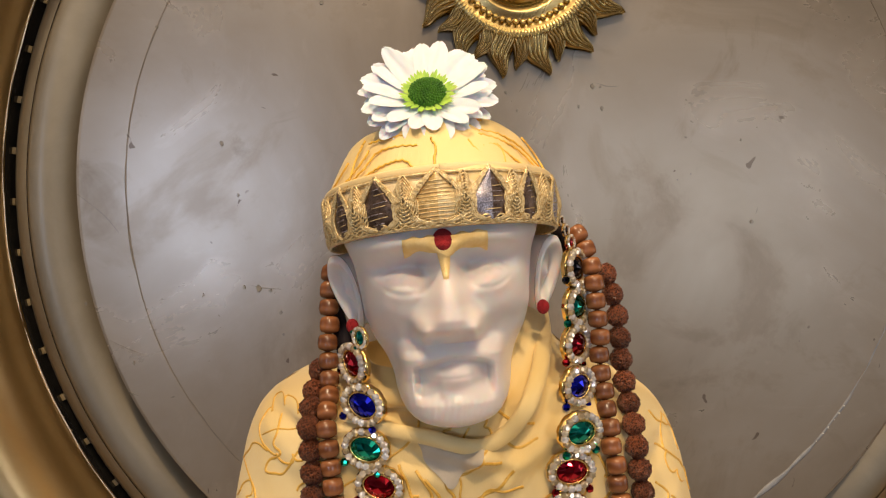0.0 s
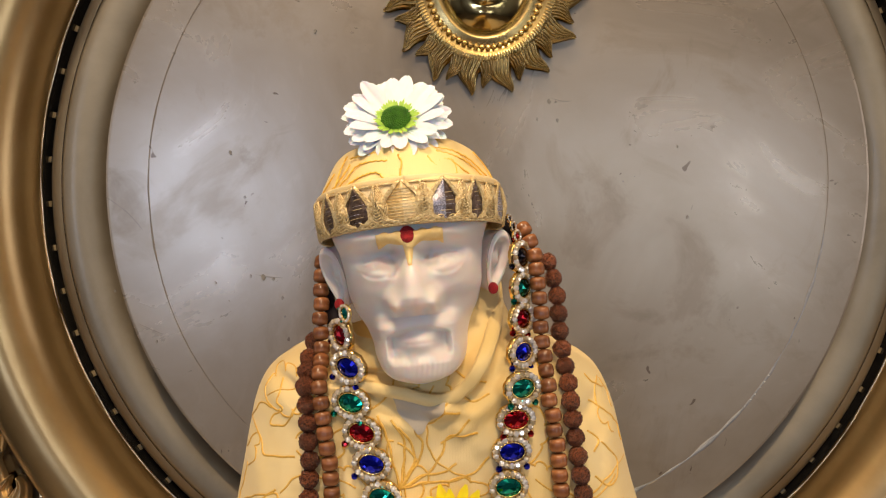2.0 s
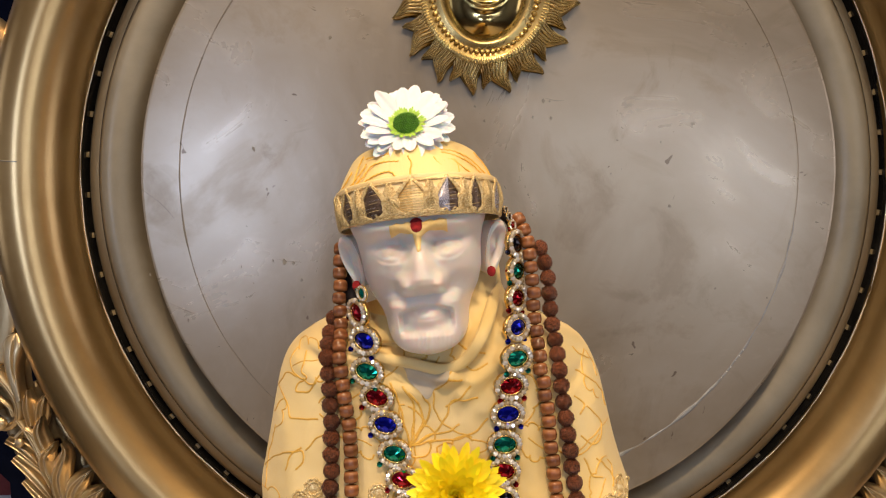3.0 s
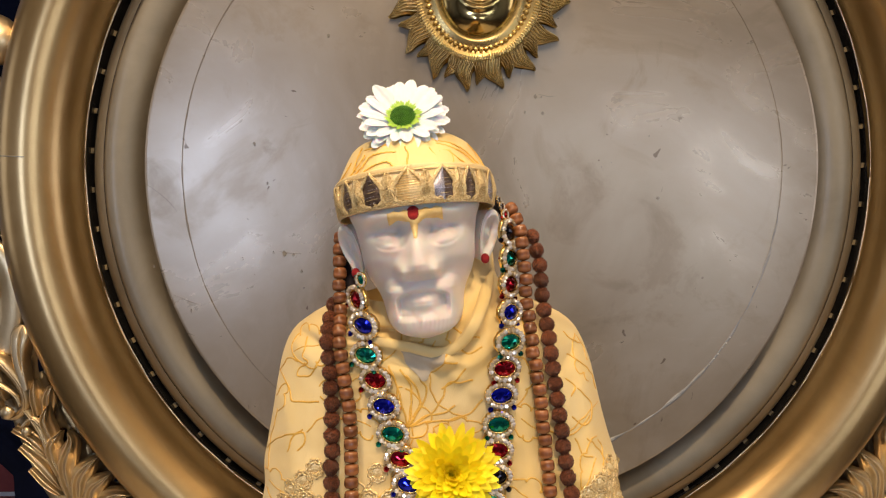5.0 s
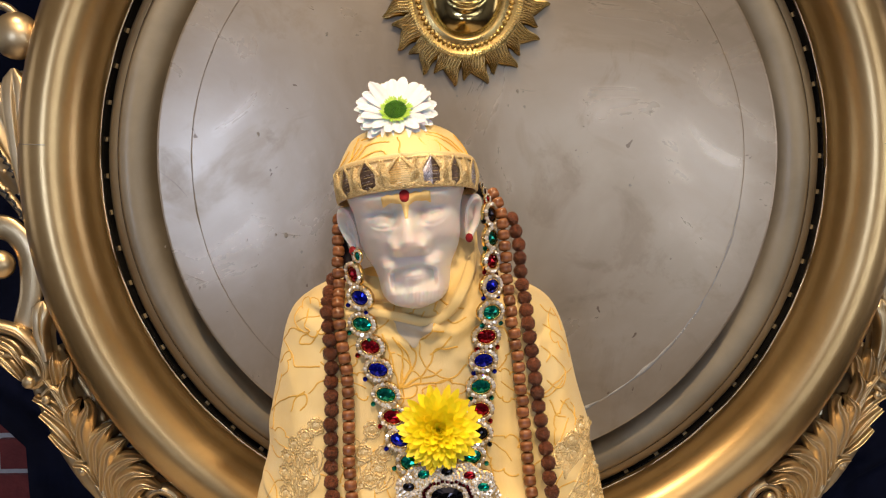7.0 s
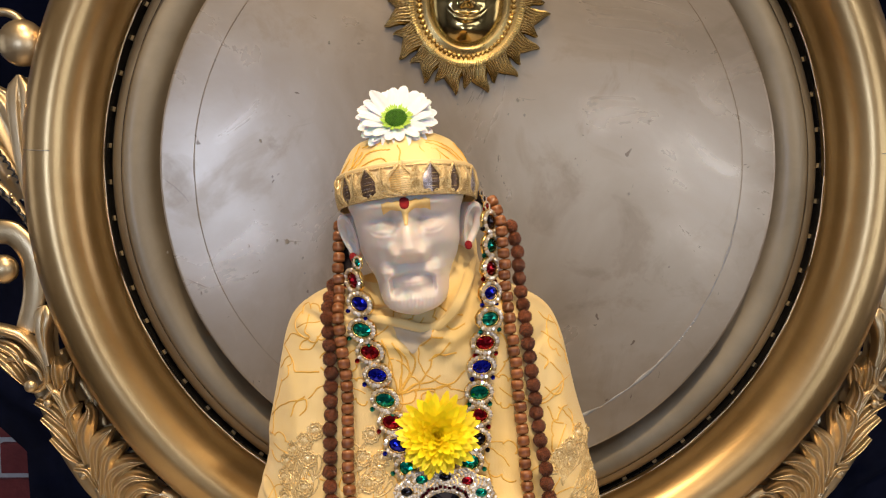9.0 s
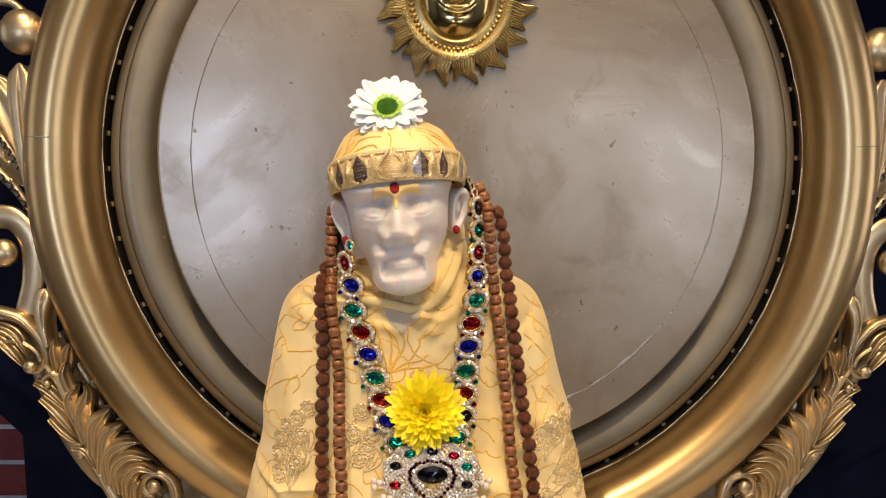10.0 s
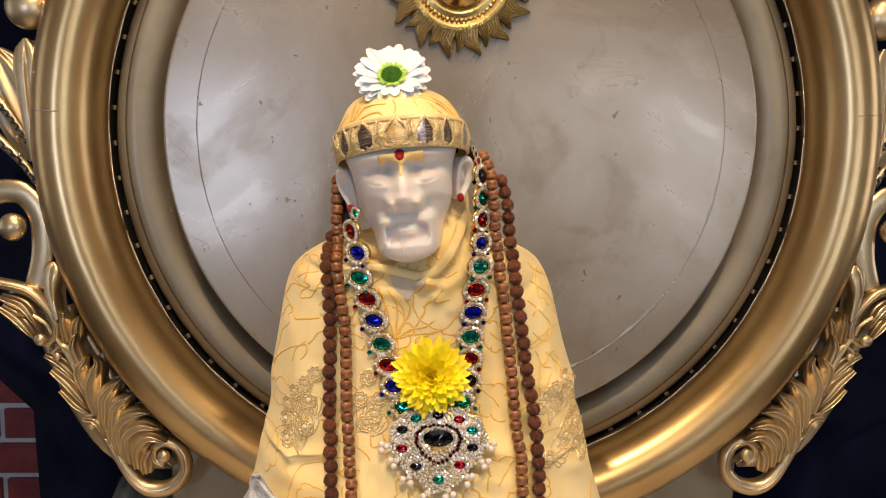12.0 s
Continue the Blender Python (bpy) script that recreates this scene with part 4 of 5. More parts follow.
def coin_motif(x, z, r, foot):
    """A gold coin of thread in a ring of loops, on a stem that runs to its foot."""
    disc = grid(14, 4, lambda u, v: (x + 0.55 * r * v * math.cos(2 * math.pi * u), robe_y(x, z, 0.0016 - 0.0008 * v), z + 0.55 * r * v * math.sin(2 * math.pi * u)), wrap_u=True)
    rings = [tube([(x + (rr + 0.10 * r * math.sin(9 * t + ph)) * math.cos(t), robe_y(x + rr * math.cos(t), z + rr * math.sin(t), 0.0007), z + (rr + 0.10 * r * math.sin(9 * t + ph)) * math.sin(t)) for t in np.linspace(0, 2 * math.pi, 37)], 0.00085, 6) for rr, ph in ((0.70 * r, 0), (1.0 * r, 2))]
    part("gold_motif", joined(disc, *rings), ZARI, robe)
    fx, fz = foot
    d = math.hypot(fx - x, fz - z)
    for off in (0.10, 0.18):
        line = []
        for q in np.linspace(r / d, 1, 7):
            bow = off * d * math.sin(math.pi * q)
            line.append((x + (fx - x) * q - (fz - z) / d * bow * (1 if fx > x else -1), z + (fz - z) * q + abs(fx - x) / d * bow * 0.3))
        thread_on_robe(line, 0.00075, ZARI, "gold_stem")


def feather_motif(x, z, way, size):
    for k in range(5):
        a = way + 0.34 * (k - 2)
        ln = size * (1 - 0.10 * abs(k - 2))
        thread_on_robe([(x, z), (x + 0.45 * ln * math.cos(a - 0.2), z + 0.45 * ln * math.sin(a - 0.2)), (x + 0.85 * ln * math.cos(a), z + 0.85 * ln * math.sin(a)), (x + ln * math.cos(a + 0.22), z + ln * math.sin(a + 0.22)), (x + 0.80 * ln * math.cos(a + 0.28), z + 0.80 * ln * math.sin(a + 0.28))], 0.00070, ZARI, "gold_motif")


for foot, coins in (((-0.0763, 1.0971), ((-0.0879, 1.1053), (-0.0895, 1.1197), (-0.0875, 1.1326), (-0.0805, 1.145), (-0.0721, 1.153), (-0.0637, 1.1611), (-0.069, 1.1397), (-0.0715, 1.1182))), ((-0.0316, 1.1139), ((-0.0259, 1.1435), (-0.0199, 1.1611), (-0.0111, 1.1435), (-0.0148, 1.1311), (-0.0213, 1.1244))), ((0.1297, 1.1184), ((0.1459, 1.1516), (0.1352, 1.1468), (0.1268, 1.141), (0.1378, 1.1338), (0.1237, 1.1353))), ((0.1361, 1.1072), ((0.1569, 1.1241), (0.162, 1.112), (0.1558, 1.095), (0.1646, 1.0853), (0.1283, 1.0922)))):
    for x, z in coins:
        coin_motif(x, z, 0.0060, foot)
for x, z, a, s in ((-0.0744, 1.1005, 1.9, 0.02), (-0.0702, 1.1101, 1.6, 0.024), (-0.0649, 1.1245, 1.5, 0.022), (-0.0297, 1.1172, 1.3, 0.028), (-0.026, 1.1244, 0.6, 0.02), (-0.0167, 1.1148, 1.2, 0.022), (-0.0283, 1.134, 1.6, 0.02), (0.131, 1.1218, 1.4, 0.018), (0.1357, 1.1242, 1.2, 0.022), (0.1451, 1.1266, 1.1, 0.022), (0.1523, 1.1217, 1.0, 0.018), (0.1362, 1.1, 0.3, 0.022), (0.1455, 1.1096, 0.2, 0.02), (0.1528, 1.1024, -0.3, 0.02), (0.1316, 1.0951, -0.5, 0.018), (0.1477, 1.1169, 0.8, 0.02), (0.1601, 1.095, -1.0, 0.018), (0.1568, 1.1314, 1.3, 0.016)):
    feather_motif(x, z, a, s)

lap_trim = tagged(part("sequin_cloth", grid(40, 30, lambda u, v: (-0.1039 + (-0.0133 + 0.0334 * u) * (1 - v) * 2.2, 0.345 + 0.004 * math.sin(9 * u + 4 * v), 1.0925 - 0.05 * (1 - v))), SILVER), "silver sequined edge of a lap cloth", "cloth")
lap_trim.modifiers.new("thickness", "SOLIDIFY").thickness = 0.004

# ---- bead strings ----
def bead_mesh(kind, r):
    if kind == "wood":
        def at(u, v):
            z = -0.80 + 1.6 * v
            k = math.sqrt(max(0.0, 1 - abs(z) ** 2.6)) if v not in (0.0, 1.0) else 0.2
            return (r * 1.06 * k * math.cos(2 * math.pi * u), r * 1.06 * k * math.sin(2 * math.pi * u), r * z * 1.18)
        return mesh("bead", *grid(16, 10, at, wrap_u=True), BEADWOOD)

    def at(u, v):
        d = Vector((math.sin(math.pi * v) * math.cos(2 * math.pi * u), math.sin(math.pi * v) * math.sin(2 * math.pi * u), -math.cos(math.pi * v)))
        k = 1 + 0.14 * noise.noise(d * 5.5 + Vector((kind, 0, 0))) + 0.16 * abs(noise.noise(d * 11 + Vector((0, kind, 0)))) - 0.04 * math.cos(5 * 2 * math.pi * u)
        return tuple(d * r * k)
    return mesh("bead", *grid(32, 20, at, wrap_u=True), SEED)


def string_beads(owner, pts, step_len, meshes, start=0.5):
    total = length_of(pts)
    n = int(total / step_len)
    line = spline(pts, n * 4 + 1)
    part("cord", tube(line[::2], 0.0008, 5), CORD, owner)
    for i in range(n):
        k = min(len(line) - 2, int((i + start) * 4))
        t = (line[k + 1] - line[k - 1 if k else 0]).normalized()
        ob = new("bead", meshes[i % len(meshes)])
        ob.parent = owner
        q = t.to_track_quat("Z", "Y").to_matrix().to_4x4()
        ob.matrix_world = Matrix.Translation(line[k] + Vector((random.uniform(-1, 1), random.uniform(-1, 1), 0)) * 0.0005) @ q @ Matrix.Rotation(random.uniform(0, 6.28), 4, "Z")


def strand(pts, lift):
    """World points of a strand that hangs free at first and lies on the robe further down."""
    out = []
    for x, z, y in pts:
        near = robe_y(x, z, lift)
        out.append((x, near if y is None else min(y, near), z))
    return out


wood_mala = thing("wooden_bead_necklace", "long string of round brown wooden beads", "necklace", "necklaces on the statue")
WOODB = [bead_mesh("wood", 0.0046)]
string_beads(wood_mala, strand([(-0.0470, 1.323, 0.418), (-0.0480, 1.3105, 0.412), (-0.0475, 1.298, 0.408), (-0.0470, 1.2855, 0.404), (-0.0465, 1.268, 0.400), (-0.0450, 1.251, 0.396), (-0.0430, 1.234, 0.391), (-0.0400, 1.214, None), (-0.0375, 1.182, None), (-0.0370, 1.146, None), (-0.0350, 1.120, None), (-0.0330, 1.095, None), (-0.0310, 1.071, None), (-0.0290, 1.03, None)], 0.0065), 0.0086, WOODB)
string_beads(wood_mala, strand([(0.0715, 1.343, 0.416), (0.0755, 1.3365, 0.412), (0.0785, 1.329, 0.410), (0.0815, 1.314, 0.406), (0.0830, 1.298, 0.404), (0.0838, 1.2805, 0.402), (0.0850, 1.2645, 0.398), (0.0870, 1.242, 0.390), (0.0905, 1.221, None), (0.0930, 1.198, None), (0.0958, 1.173, None), (0.0980, 1.150, None), (0.1000, 1.123, None), (0.1030, 1.102, None), (0.1045, 1.077, None), (0.106, 1.03, None)], 0.0065), 0.0086, WOODB)
seed_mala = thing("seed_bead_necklace", "long string of wrinkled dark brown seed beads", "necklace", "necklaces on the statue")
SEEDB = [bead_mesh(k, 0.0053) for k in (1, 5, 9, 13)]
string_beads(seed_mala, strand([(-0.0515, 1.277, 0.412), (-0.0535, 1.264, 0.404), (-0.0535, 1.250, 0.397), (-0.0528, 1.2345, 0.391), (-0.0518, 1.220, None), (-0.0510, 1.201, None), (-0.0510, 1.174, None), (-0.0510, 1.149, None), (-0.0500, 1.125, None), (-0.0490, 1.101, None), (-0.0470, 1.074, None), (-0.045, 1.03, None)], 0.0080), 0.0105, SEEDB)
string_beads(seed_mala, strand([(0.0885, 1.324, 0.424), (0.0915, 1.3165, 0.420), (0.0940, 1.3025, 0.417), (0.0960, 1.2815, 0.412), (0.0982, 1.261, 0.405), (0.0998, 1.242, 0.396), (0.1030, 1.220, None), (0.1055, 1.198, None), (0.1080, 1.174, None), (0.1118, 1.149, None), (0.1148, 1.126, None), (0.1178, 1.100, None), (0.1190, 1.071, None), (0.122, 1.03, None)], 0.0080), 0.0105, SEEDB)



# ---- jewelled necklace ----
def gem_mesh(a, b, h, mat, n=16):
    """A cut oval stone: a table point with flat facets."""
    verts = [(0, -h, 0)]
    for k, (s, y) in enumerate(((0.55, -h * 0.72), (1.0, -h * 0.2), (1.0, 0.0006))):
        for i in range(n):
            t = 2 * math.pi * (i + 0.5 * (k == 1)) / n
            verts.append((a * s * math.cos(t), y, b * s * math.sin(t)))
    faces = [(0, 1 + (i + 1) % n, 1 + i) for i in range(n)]
    for k in range(2):
        for i in range(n):
            p, q = 1 + k * n + i, 1 + k * n + (i + 1) % n
            faces.append((p, q, q + n, p + n))
    return mesh("stone", verts, faces, mat, smooth=False)


def facet_ball(r, n=8):
    v, f = grid(n, 5, lambda u, v: (r * math.sin(math.pi * (0.08 + 0.84 * v)) * math.cos(2 * math.pi * u), r * math.sin(math.pi * (0.08 + 0.84 * v)) * math.sin(2 * math.pi * u), -r * math.cos(math.pi * (0.08 + 0.84 * v))), wrap_u=True)
    return v, f + [tuple(range(n - 1, -1, -1)), tuple(range(len(v) - n, len(v)))]


def brilliant(r, rnd):
    """A small cut stone that faces -y: a six-sided table, a crown and a girdle."""
    turn, lean = rnd.uniform(0, 6.28), Matrix.Rotation(rnd.uniform(-0.3, 0.3), 4, "X") @ Matrix.Rotation(rnd.uniform(-0.3, 0.3), 4, "Z")
    verts = [lean @ Vector((r * s * math.cos(turn + math.pi * (i + o) / 3), y * r, r * s * math.sin(turn + math.pi * (i + o) / 3))) for s, y, o in ((0.52, -0.75, 0), (1.0, -0.25, 0.5), (0.9, 0.5, 0.5)) for i in range(6)]
    faces = [tuple(range(6))]
    for i in range(6):
        j = (i + 1) % 6
        faces += [(i, j, 6 + i), (j, 6 + j, 6 + i), (6 + i, 6 + j, 12 + j, 12 + i)]
    return verts, faces


cut = random.Random(5)
A, B = 0.0064, 0.0047
GEMS = {k: gem_mesh(A, B, 0.0030, m) for k, m in (("b", BLUEGEM), ("g", GREENGEM), ("r", REDGEM), ("k", BLACKGEM))}
RHINES = mesh("rhinestone_setting", *joined(*[moved(brilliant(0.00168, cut), Matrix.Translation(((A + 0.0023) * math.cos(t), -0.0014, (B + 0.0023) * math.sin(t)))) for t in np.linspace(0, 2 * math.pi, 19, endpoint=False)]), RHINE, smooth=False)
BEZEL = mesh("bezel", *joined(tube([((A + 0.0003) * math.cos(t), -0.0008, (B + 0.0003) * math.sin(t)) for t in np.linspace(0, 2 * math.pi, 33)], 0.0005, 6),
                              grid(32, 5, lambda u, v: ((A + 0.0038 - 0.003 * (v > 0.9)) * math.cos(2 * math.pi * u) * (1 + 0.025 * math.cos(22 * math.pi * u)), 0.0022 - 0.0026 * v, (B + 0.0038 - 0.003 * (v > 0.9)) * math.sin(2 * math.pi * u) * (1 + 0.025 * math.cos(22 * math.pi * u))), wrap_u=True)), JEWELGOLD)
SMALL = {k: mesh("small_stone", *facet_ball(0.0018), m, smooth=False) for k, m in (("b", BLUEGEM), ("g", GREENGEM), ("r", REDGEM), ("k", BLACKGEM))}

jewel = thing("jewelled_necklace", "gold necklace of blue, green and red stones", "necklace", "necklaces on the statue")


def medallion(x, y, z, kind, turn, yaw, size=1.0, pitch=0.0):
    m = pose(x, y, z, pitch, 0, yaw) @ Matrix.Rotation(radians(turn), 4, "Y") @ Matrix.Scale(size, 4)
    body = new("medallion", BEZEL)
    body.parent, body.matrix_world = jewel, m
    body["label"] = "gold medallion with one large stone"
    for name, data in (("stone", GEMS[kind]), ("rhinestone_setting", RHINES)):
        ob = new(name, data)
        ob.parent = body
        if name == "rhinestone_setting":
            ob["kind"] = "stuff"
    for side in (-1, 1):
        ob = new("small_stone", SMALL[kind])
        ob.parent = body
        ob.location = (side * 0.0072, -0.0002, -0.0083)
    return body


for x, z, y, kind, turn, yaw in ((-0.0345, 1.2780, 0.398, "r", 24, -52), (-0.0285, 1.2620, 0.389, "b", 18, -26), (-0.0270, 1.2420, None, "g", 15, -12), (-0.0208, 1.2250, None, "r", 14, -8), (-0.0150, 1.2080, None, "b", 12, -5), (-0.0090, 1.1895, None, "g", 12, -3), (-0.0038, 1.1725, None, "r", 12, 0), (0.0012, 1.1555, None, "b", 14, 0), (0.0088, 1.1380, None, "g", 30, 0),
                                 (0.0712, 1.3240, 0.404, "k", 24, 56), (0.0722, 1.3055, 0.404, "g", 12, 54), (0.0720, 1.2875, 0.402, "r", 10, 50), (0.0712, 1.2695, 0.396, "b", 4, 42), (0.0695, 1.2520, 0.389, "g", -3, 26), (0.0665, 1.2330, None, "r", -5, 8), (0.0645, 1.2145, None, "b", -4, 5), (0.0625, 1.1950, None, "g", -2, 3), (0.0615, 1.1775, None, "r", -2, 2), (0.0605, 1.1600, None, "k", -4, 0), (0.0555, 1.1425, None, "g", -24, 0)):
    medallion(x, robe_y(x, z, 0.0050) if y is None else min(y, robe_y(x, z, 0.0125)), z, kind, turn, yaw, 1.12)

for x, y, z, kind, turn, yaw, size in ((0.0690, 0.406, 1.3362, "r", 30, 56, 0.45), (0.0670, 0.408, 1.3420, "k", 34, 58, 0.36), (0.0650, 0.410, 1.3465, "k", 38, 58, 0.30), (-0.0293, 0.372, 1.2944, "g", 70, -40, 0.5)):
    medallion(x, y, z, kind, turn, yaw, size)

# Left: black strip put in for the shade below the ear. Right: ribbon tie.
for pts in ([(-0.0480, 0.424, 1.316), (-0.0440, 0.414, 1.298), (-0.0400, 0.408, 1.286), (-0.0390, 0.404, 1.277)], [(0.0520, 0.430, 1.347), (0.0620, 0.424, 1.3445), (0.0690, 0.420, 1.339), (0.0715, 0.416, 1.331)]):
    part("ribbon", tube(spline(pts, 16), 0.0040, 8, 0.3), RIBBONSHADE, jewel, "dark ribbon tie, also the shade below the ear")

PX, PZ = 0.0365, 1.1185
PY = robe_y(PX, PZ) - 0.013


def pendant_edge(t):
    """Half size of the pendant at an angle: lobed, drawn out below."""
    return 0.0385 + 0.0012 * math.cos(11 * t), 0.0285 + 0.0012 * math.cos(11 * t) - 0.0070 * max(0.0, math.sin(t)) + 0.0095 * max(0.0, -math.sin(t)) ** 6


def pendant_point(t, q):
    rx, rz = pendant_edge(t)
    return PX + rx * q * math.cos(t), PY + 0.002 - 0.0034 * math.cos(1.5 * q) + 0.42 * rz * q * math.sin(t), PZ + rz * q * math.sin(t)


pendant = part("pendant", joined(grid(66, 8, lambda u, v: pendant_point(2 * math.pi * u, v), wrap_u=True), grid(66, 3, lambda u, v: (lambda p: (p[0], p[1] + 0.003 * v, p[2]))(pendant_point(2 * math.pi * u, 1.0)), wrap_u=True)), PAVEGOLD, jewel, "gold pendant set with stones and pearls")


def on_pendant(name, data, t, q, lift=0.0005, scale=1.0):
    x, y, z = pendant_point(t, q)
    ob = new(name, data)
    ob.parent = pendant
    ob.matrix_world = pose(x, y - lift, z) @ Matrix.Scale(scale, 4)
    return ob


centre = on_pendant("stone", gem_mesh(0.0118, 0.0066, 0.0036, BLACKGEM, 20), 0.0, 0.0, 0.0026)
centre.location.z += 0.0010
CLEARSTONES = [mesh("rhinestone", *brilliant(0.00135, cut), RHINE, smooth=False) for _ in range(9)]
REDSTONE = mesh("garnet", *facet_ball(0.00150), gem_material("garnet_stone", (0.12, 0.004, 0.012)), smooth=False)
for q, n, data in ((0.37, 28, None), (0.45, 32, REDSTONE), (0.52, 40, None), (0.97, 64, None)):
    for i in range(n):
        on_pendant("garnet" if data else "rhinestone", data or cut.choice(CLEARSTONES), 2 * math.pi * i / n, q, 0.0026).rotation_euler = (random.uniform(-0.5, 0.5), random.uniform(-0.5, 0.5), random.uniform(0, 6))
for i in range(10):
    t = 2 * math.pi * i / 10 + math.pi / 2
    on_pendant("stone", GEMS["kgkrkgrkgr"[i]], t, 0.755, 0.0028, 0.68)
    for k in range(11):
        a = 2 * math.pi * k / 11
        dx, dz = 0.0062 * math.cos(a), 0.0050 * math.sin(a)
        rx, rz = pendant_edge(t)
        x, z = rx * 0.755 * math.cos(t) + dx, rz * 0.755 * math.sin(t) + dz
        rx2, rz2 = pendant_edge(math.atan2(z / rz, x / rx))
        on_pendant("rhinestone", cut.choice(CLEARSTONES), math.atan2(z / rz2, x / rx2), min(0.99, math.hypot(x / rx2, z / rz2)), 0.0016)
field = []
for i in range(620):
    q, t = math.sqrt(0.05 + 0.94 * (i + 0.5) / 620), i * 2.39996
    field.append(moved(brilliant(0.00125, cut), Matrix.Translation(Vector(pendant_point(t, q)) + Vector((0, -0.0012, 0)))))
part("rhinestone_paving", joined(*field), RHINE, pendant, smooth=False)["kind"] = "stuff"
LINKM = mesh("gold_link", *ball(0.0012, 8, 6), JEWELGOLD)
PEARLM = mesh("pearl", *ball(0.0027, 14, 9), PEARL)
for i in range(8):
    t = math.pi * (1.07 + 0.86 * i / 7)
    for k, (off, da) in enumerate(((1.05, 0.0), (1.17, -0.06), (1.17, 0.07))):
        on_pendant("pearl", PEARLM, t + da, off, 0.0)
        on_pendant("gold_link", LINKM, t + 0.5 * da, off - 0.07, 0.0)


# ---- flowers ----
def petal_vf(length, width, cup, curl, tip=0.35, nu=7, nv=12, thick=0.0):
    """A petal along +x that faces +z, bent up by cup and curled at the tip."""
    def at(u, v):
        s = v
        w = width * (0.40 + 0.60 * math.sin(0.5 * math.pi * min(1.0, s / 0.62))) * (math.sqrt(max(0.0, 1 - ((s - 0.62) / 0.385) ** 2)) if s > 0.62 else 1.0)
        e = 2 * u - 1
        notch = 0.03 * length * (abs(math.sin(1.5 * math.pi * e)) - 0.5) * step(s, 0.85, 1)
        return Vector((length * s + notch, w * e, cup * length * s * s + curl * length * max(0, s - 0.5) ** 2 + 0.22 * w * e * e - 0.06 * w * math.cos(6 * e)))
    return grid(nu, nv, at)


def daisy(m):
    flower = thing("daisy", "white daisy with a green centre on the cap", "flower")
    for layer, n, ln, wd, cup in ((0, 19, 0.0282, 0.0049, 0.02), (1, 19, 0.0275, 0.0047, 0.16), (2, 14, 0.0250, 0.0043, 0.32)):
        for i in range(n):
            a = 2 * math.pi * (i + 0.5 * layer + random.uniform(-0.18, 0.18)) / n
            k = random.uniform(0.92, 1.06) * (0.93 + 0.09 * math.sin(a))
            vf = moved(petal_vf(ln * k, wd * random.uniform(0.9, 1.1), cup + random.uniform(-0.06, 0.06), random.uniform(-0.5, -0.1), nu=9, nv=16), Matrix.Rotation(a, 4, "Z") @ Matrix.Translation((0.003, 0, 0.0005 * layer)) @ Matrix.Rotation(random.uniform(-0.2, 0.2), 4, "X"))
            p = part("petal", vf, PETAL, flower)
            p.matrix_world = m
    c = part("centre", joined(ball(0.0078, 20, 10, 1, 1, 0.5)), GREEN, flower, "dark green centre with lime florets")
    c.matrix_world = m @ Matrix.Translation((0, 0, 0.003))
    seeds = []
    for i in range(170):
        r, t = 0.0079 * math.sqrt((i + 0.5) / 170), i * 2.39996
        seeds.append(moved(ball(0.00062, 6, 4, 1, 1, 1.3), Matrix.Translation((r * math.cos(t), r * math.sin(t), 0.0042 * math.sqrt(max(0.05, 1 - (r / 0.0084) ** 2))))))
    part("floret_disc", joined(*seeds), GREEN, c)["kind"] = "stuff"
    frill = []
    for i in range(44):
        t = 2 * math.pi * i / 44 + random.uniform(-0.05, 0.05)
        frill.append(moved(petal_vf(random.uniform(0.0035, 0.0062), 0.0008, 0.3, 0.0, nu=3, nv=5), Matrix.Rotation(t, 4, "Z") @ Matrix.Translation((0.0068, 0, 0.0005))))
    part("floret_fringe", joined(*frill), LIME, c)["kind"] = "stuff"
    return flower


def facing(at, normal, up=(0, 0, 1)):
    z = Vector(normal).normalized()
    x = Vector(up).cross(z).normalized()
    y = z.cross(x)
    return Matrix.Translation(at) @ Matrix((x, y, z)).transposed().to_4x4()


daisy(facing((-0.0005, 0.364, 1.3980), (-0.06, -0.80, 0.60)))


def mum(m):
    flower = thing("chrysanthemum", "bright yellow chrysanthemum tucked into the necklace", "flower")
    for layer in range(9):
        s = layer / 8
        n = (22, 22, 22, 20, 20, 18, 16, 14, 10)[layer]
        ln = 0.0300 * (1 - 0.68 * s)
        tilt = radians(-10 + 78 * s)
        for i in range(n):
            a = 2 * math.pi * (i + 0.5 * (layer % 2) + random.uniform(-0.25, 0.25)) / n
            vf = petal_vf(ln * random.uniform(0.88, 1.08), 0.0036 * (1 - 0.30 * s), 0.08 + 0.12 * s, random.uniform(-0.15, 0.5), nu=5, nv=9)
            p = part("petal", moved(vf, Matrix.Rotation(a, 4, "Z") @ Matrix.Rotation(-tilt - random.uniform(-0.1, 0.1), 4, "Y") @ Matrix.Translation((0.002 * (1 - s), 0, 0.0003 * layer)) @ Matrix.Rotation(random.uniform(-0.3, 0.3), 4, "X")), YPETAL, flower)
            p.matrix_world = m
    p = part("base", ball(0.006, 14, 8, 1, 1, 0.6), YPETAL, flower)
    p.matrix_world = m @ Matrix.Translation((0, 0, -0.002))
    return flower


mum(facing((0.0305, robe_y(0.03, 1.1645) - 0.012, 1.1645), (0.0, -0.96, 0.28)))

# ---- brass sun ----
SX, SZ, SY = 0.0595, 1.5295, 0.5650
sun = thing("brass_sun_plaque", "brass sun plaque with a face and flame rays", "plaque")


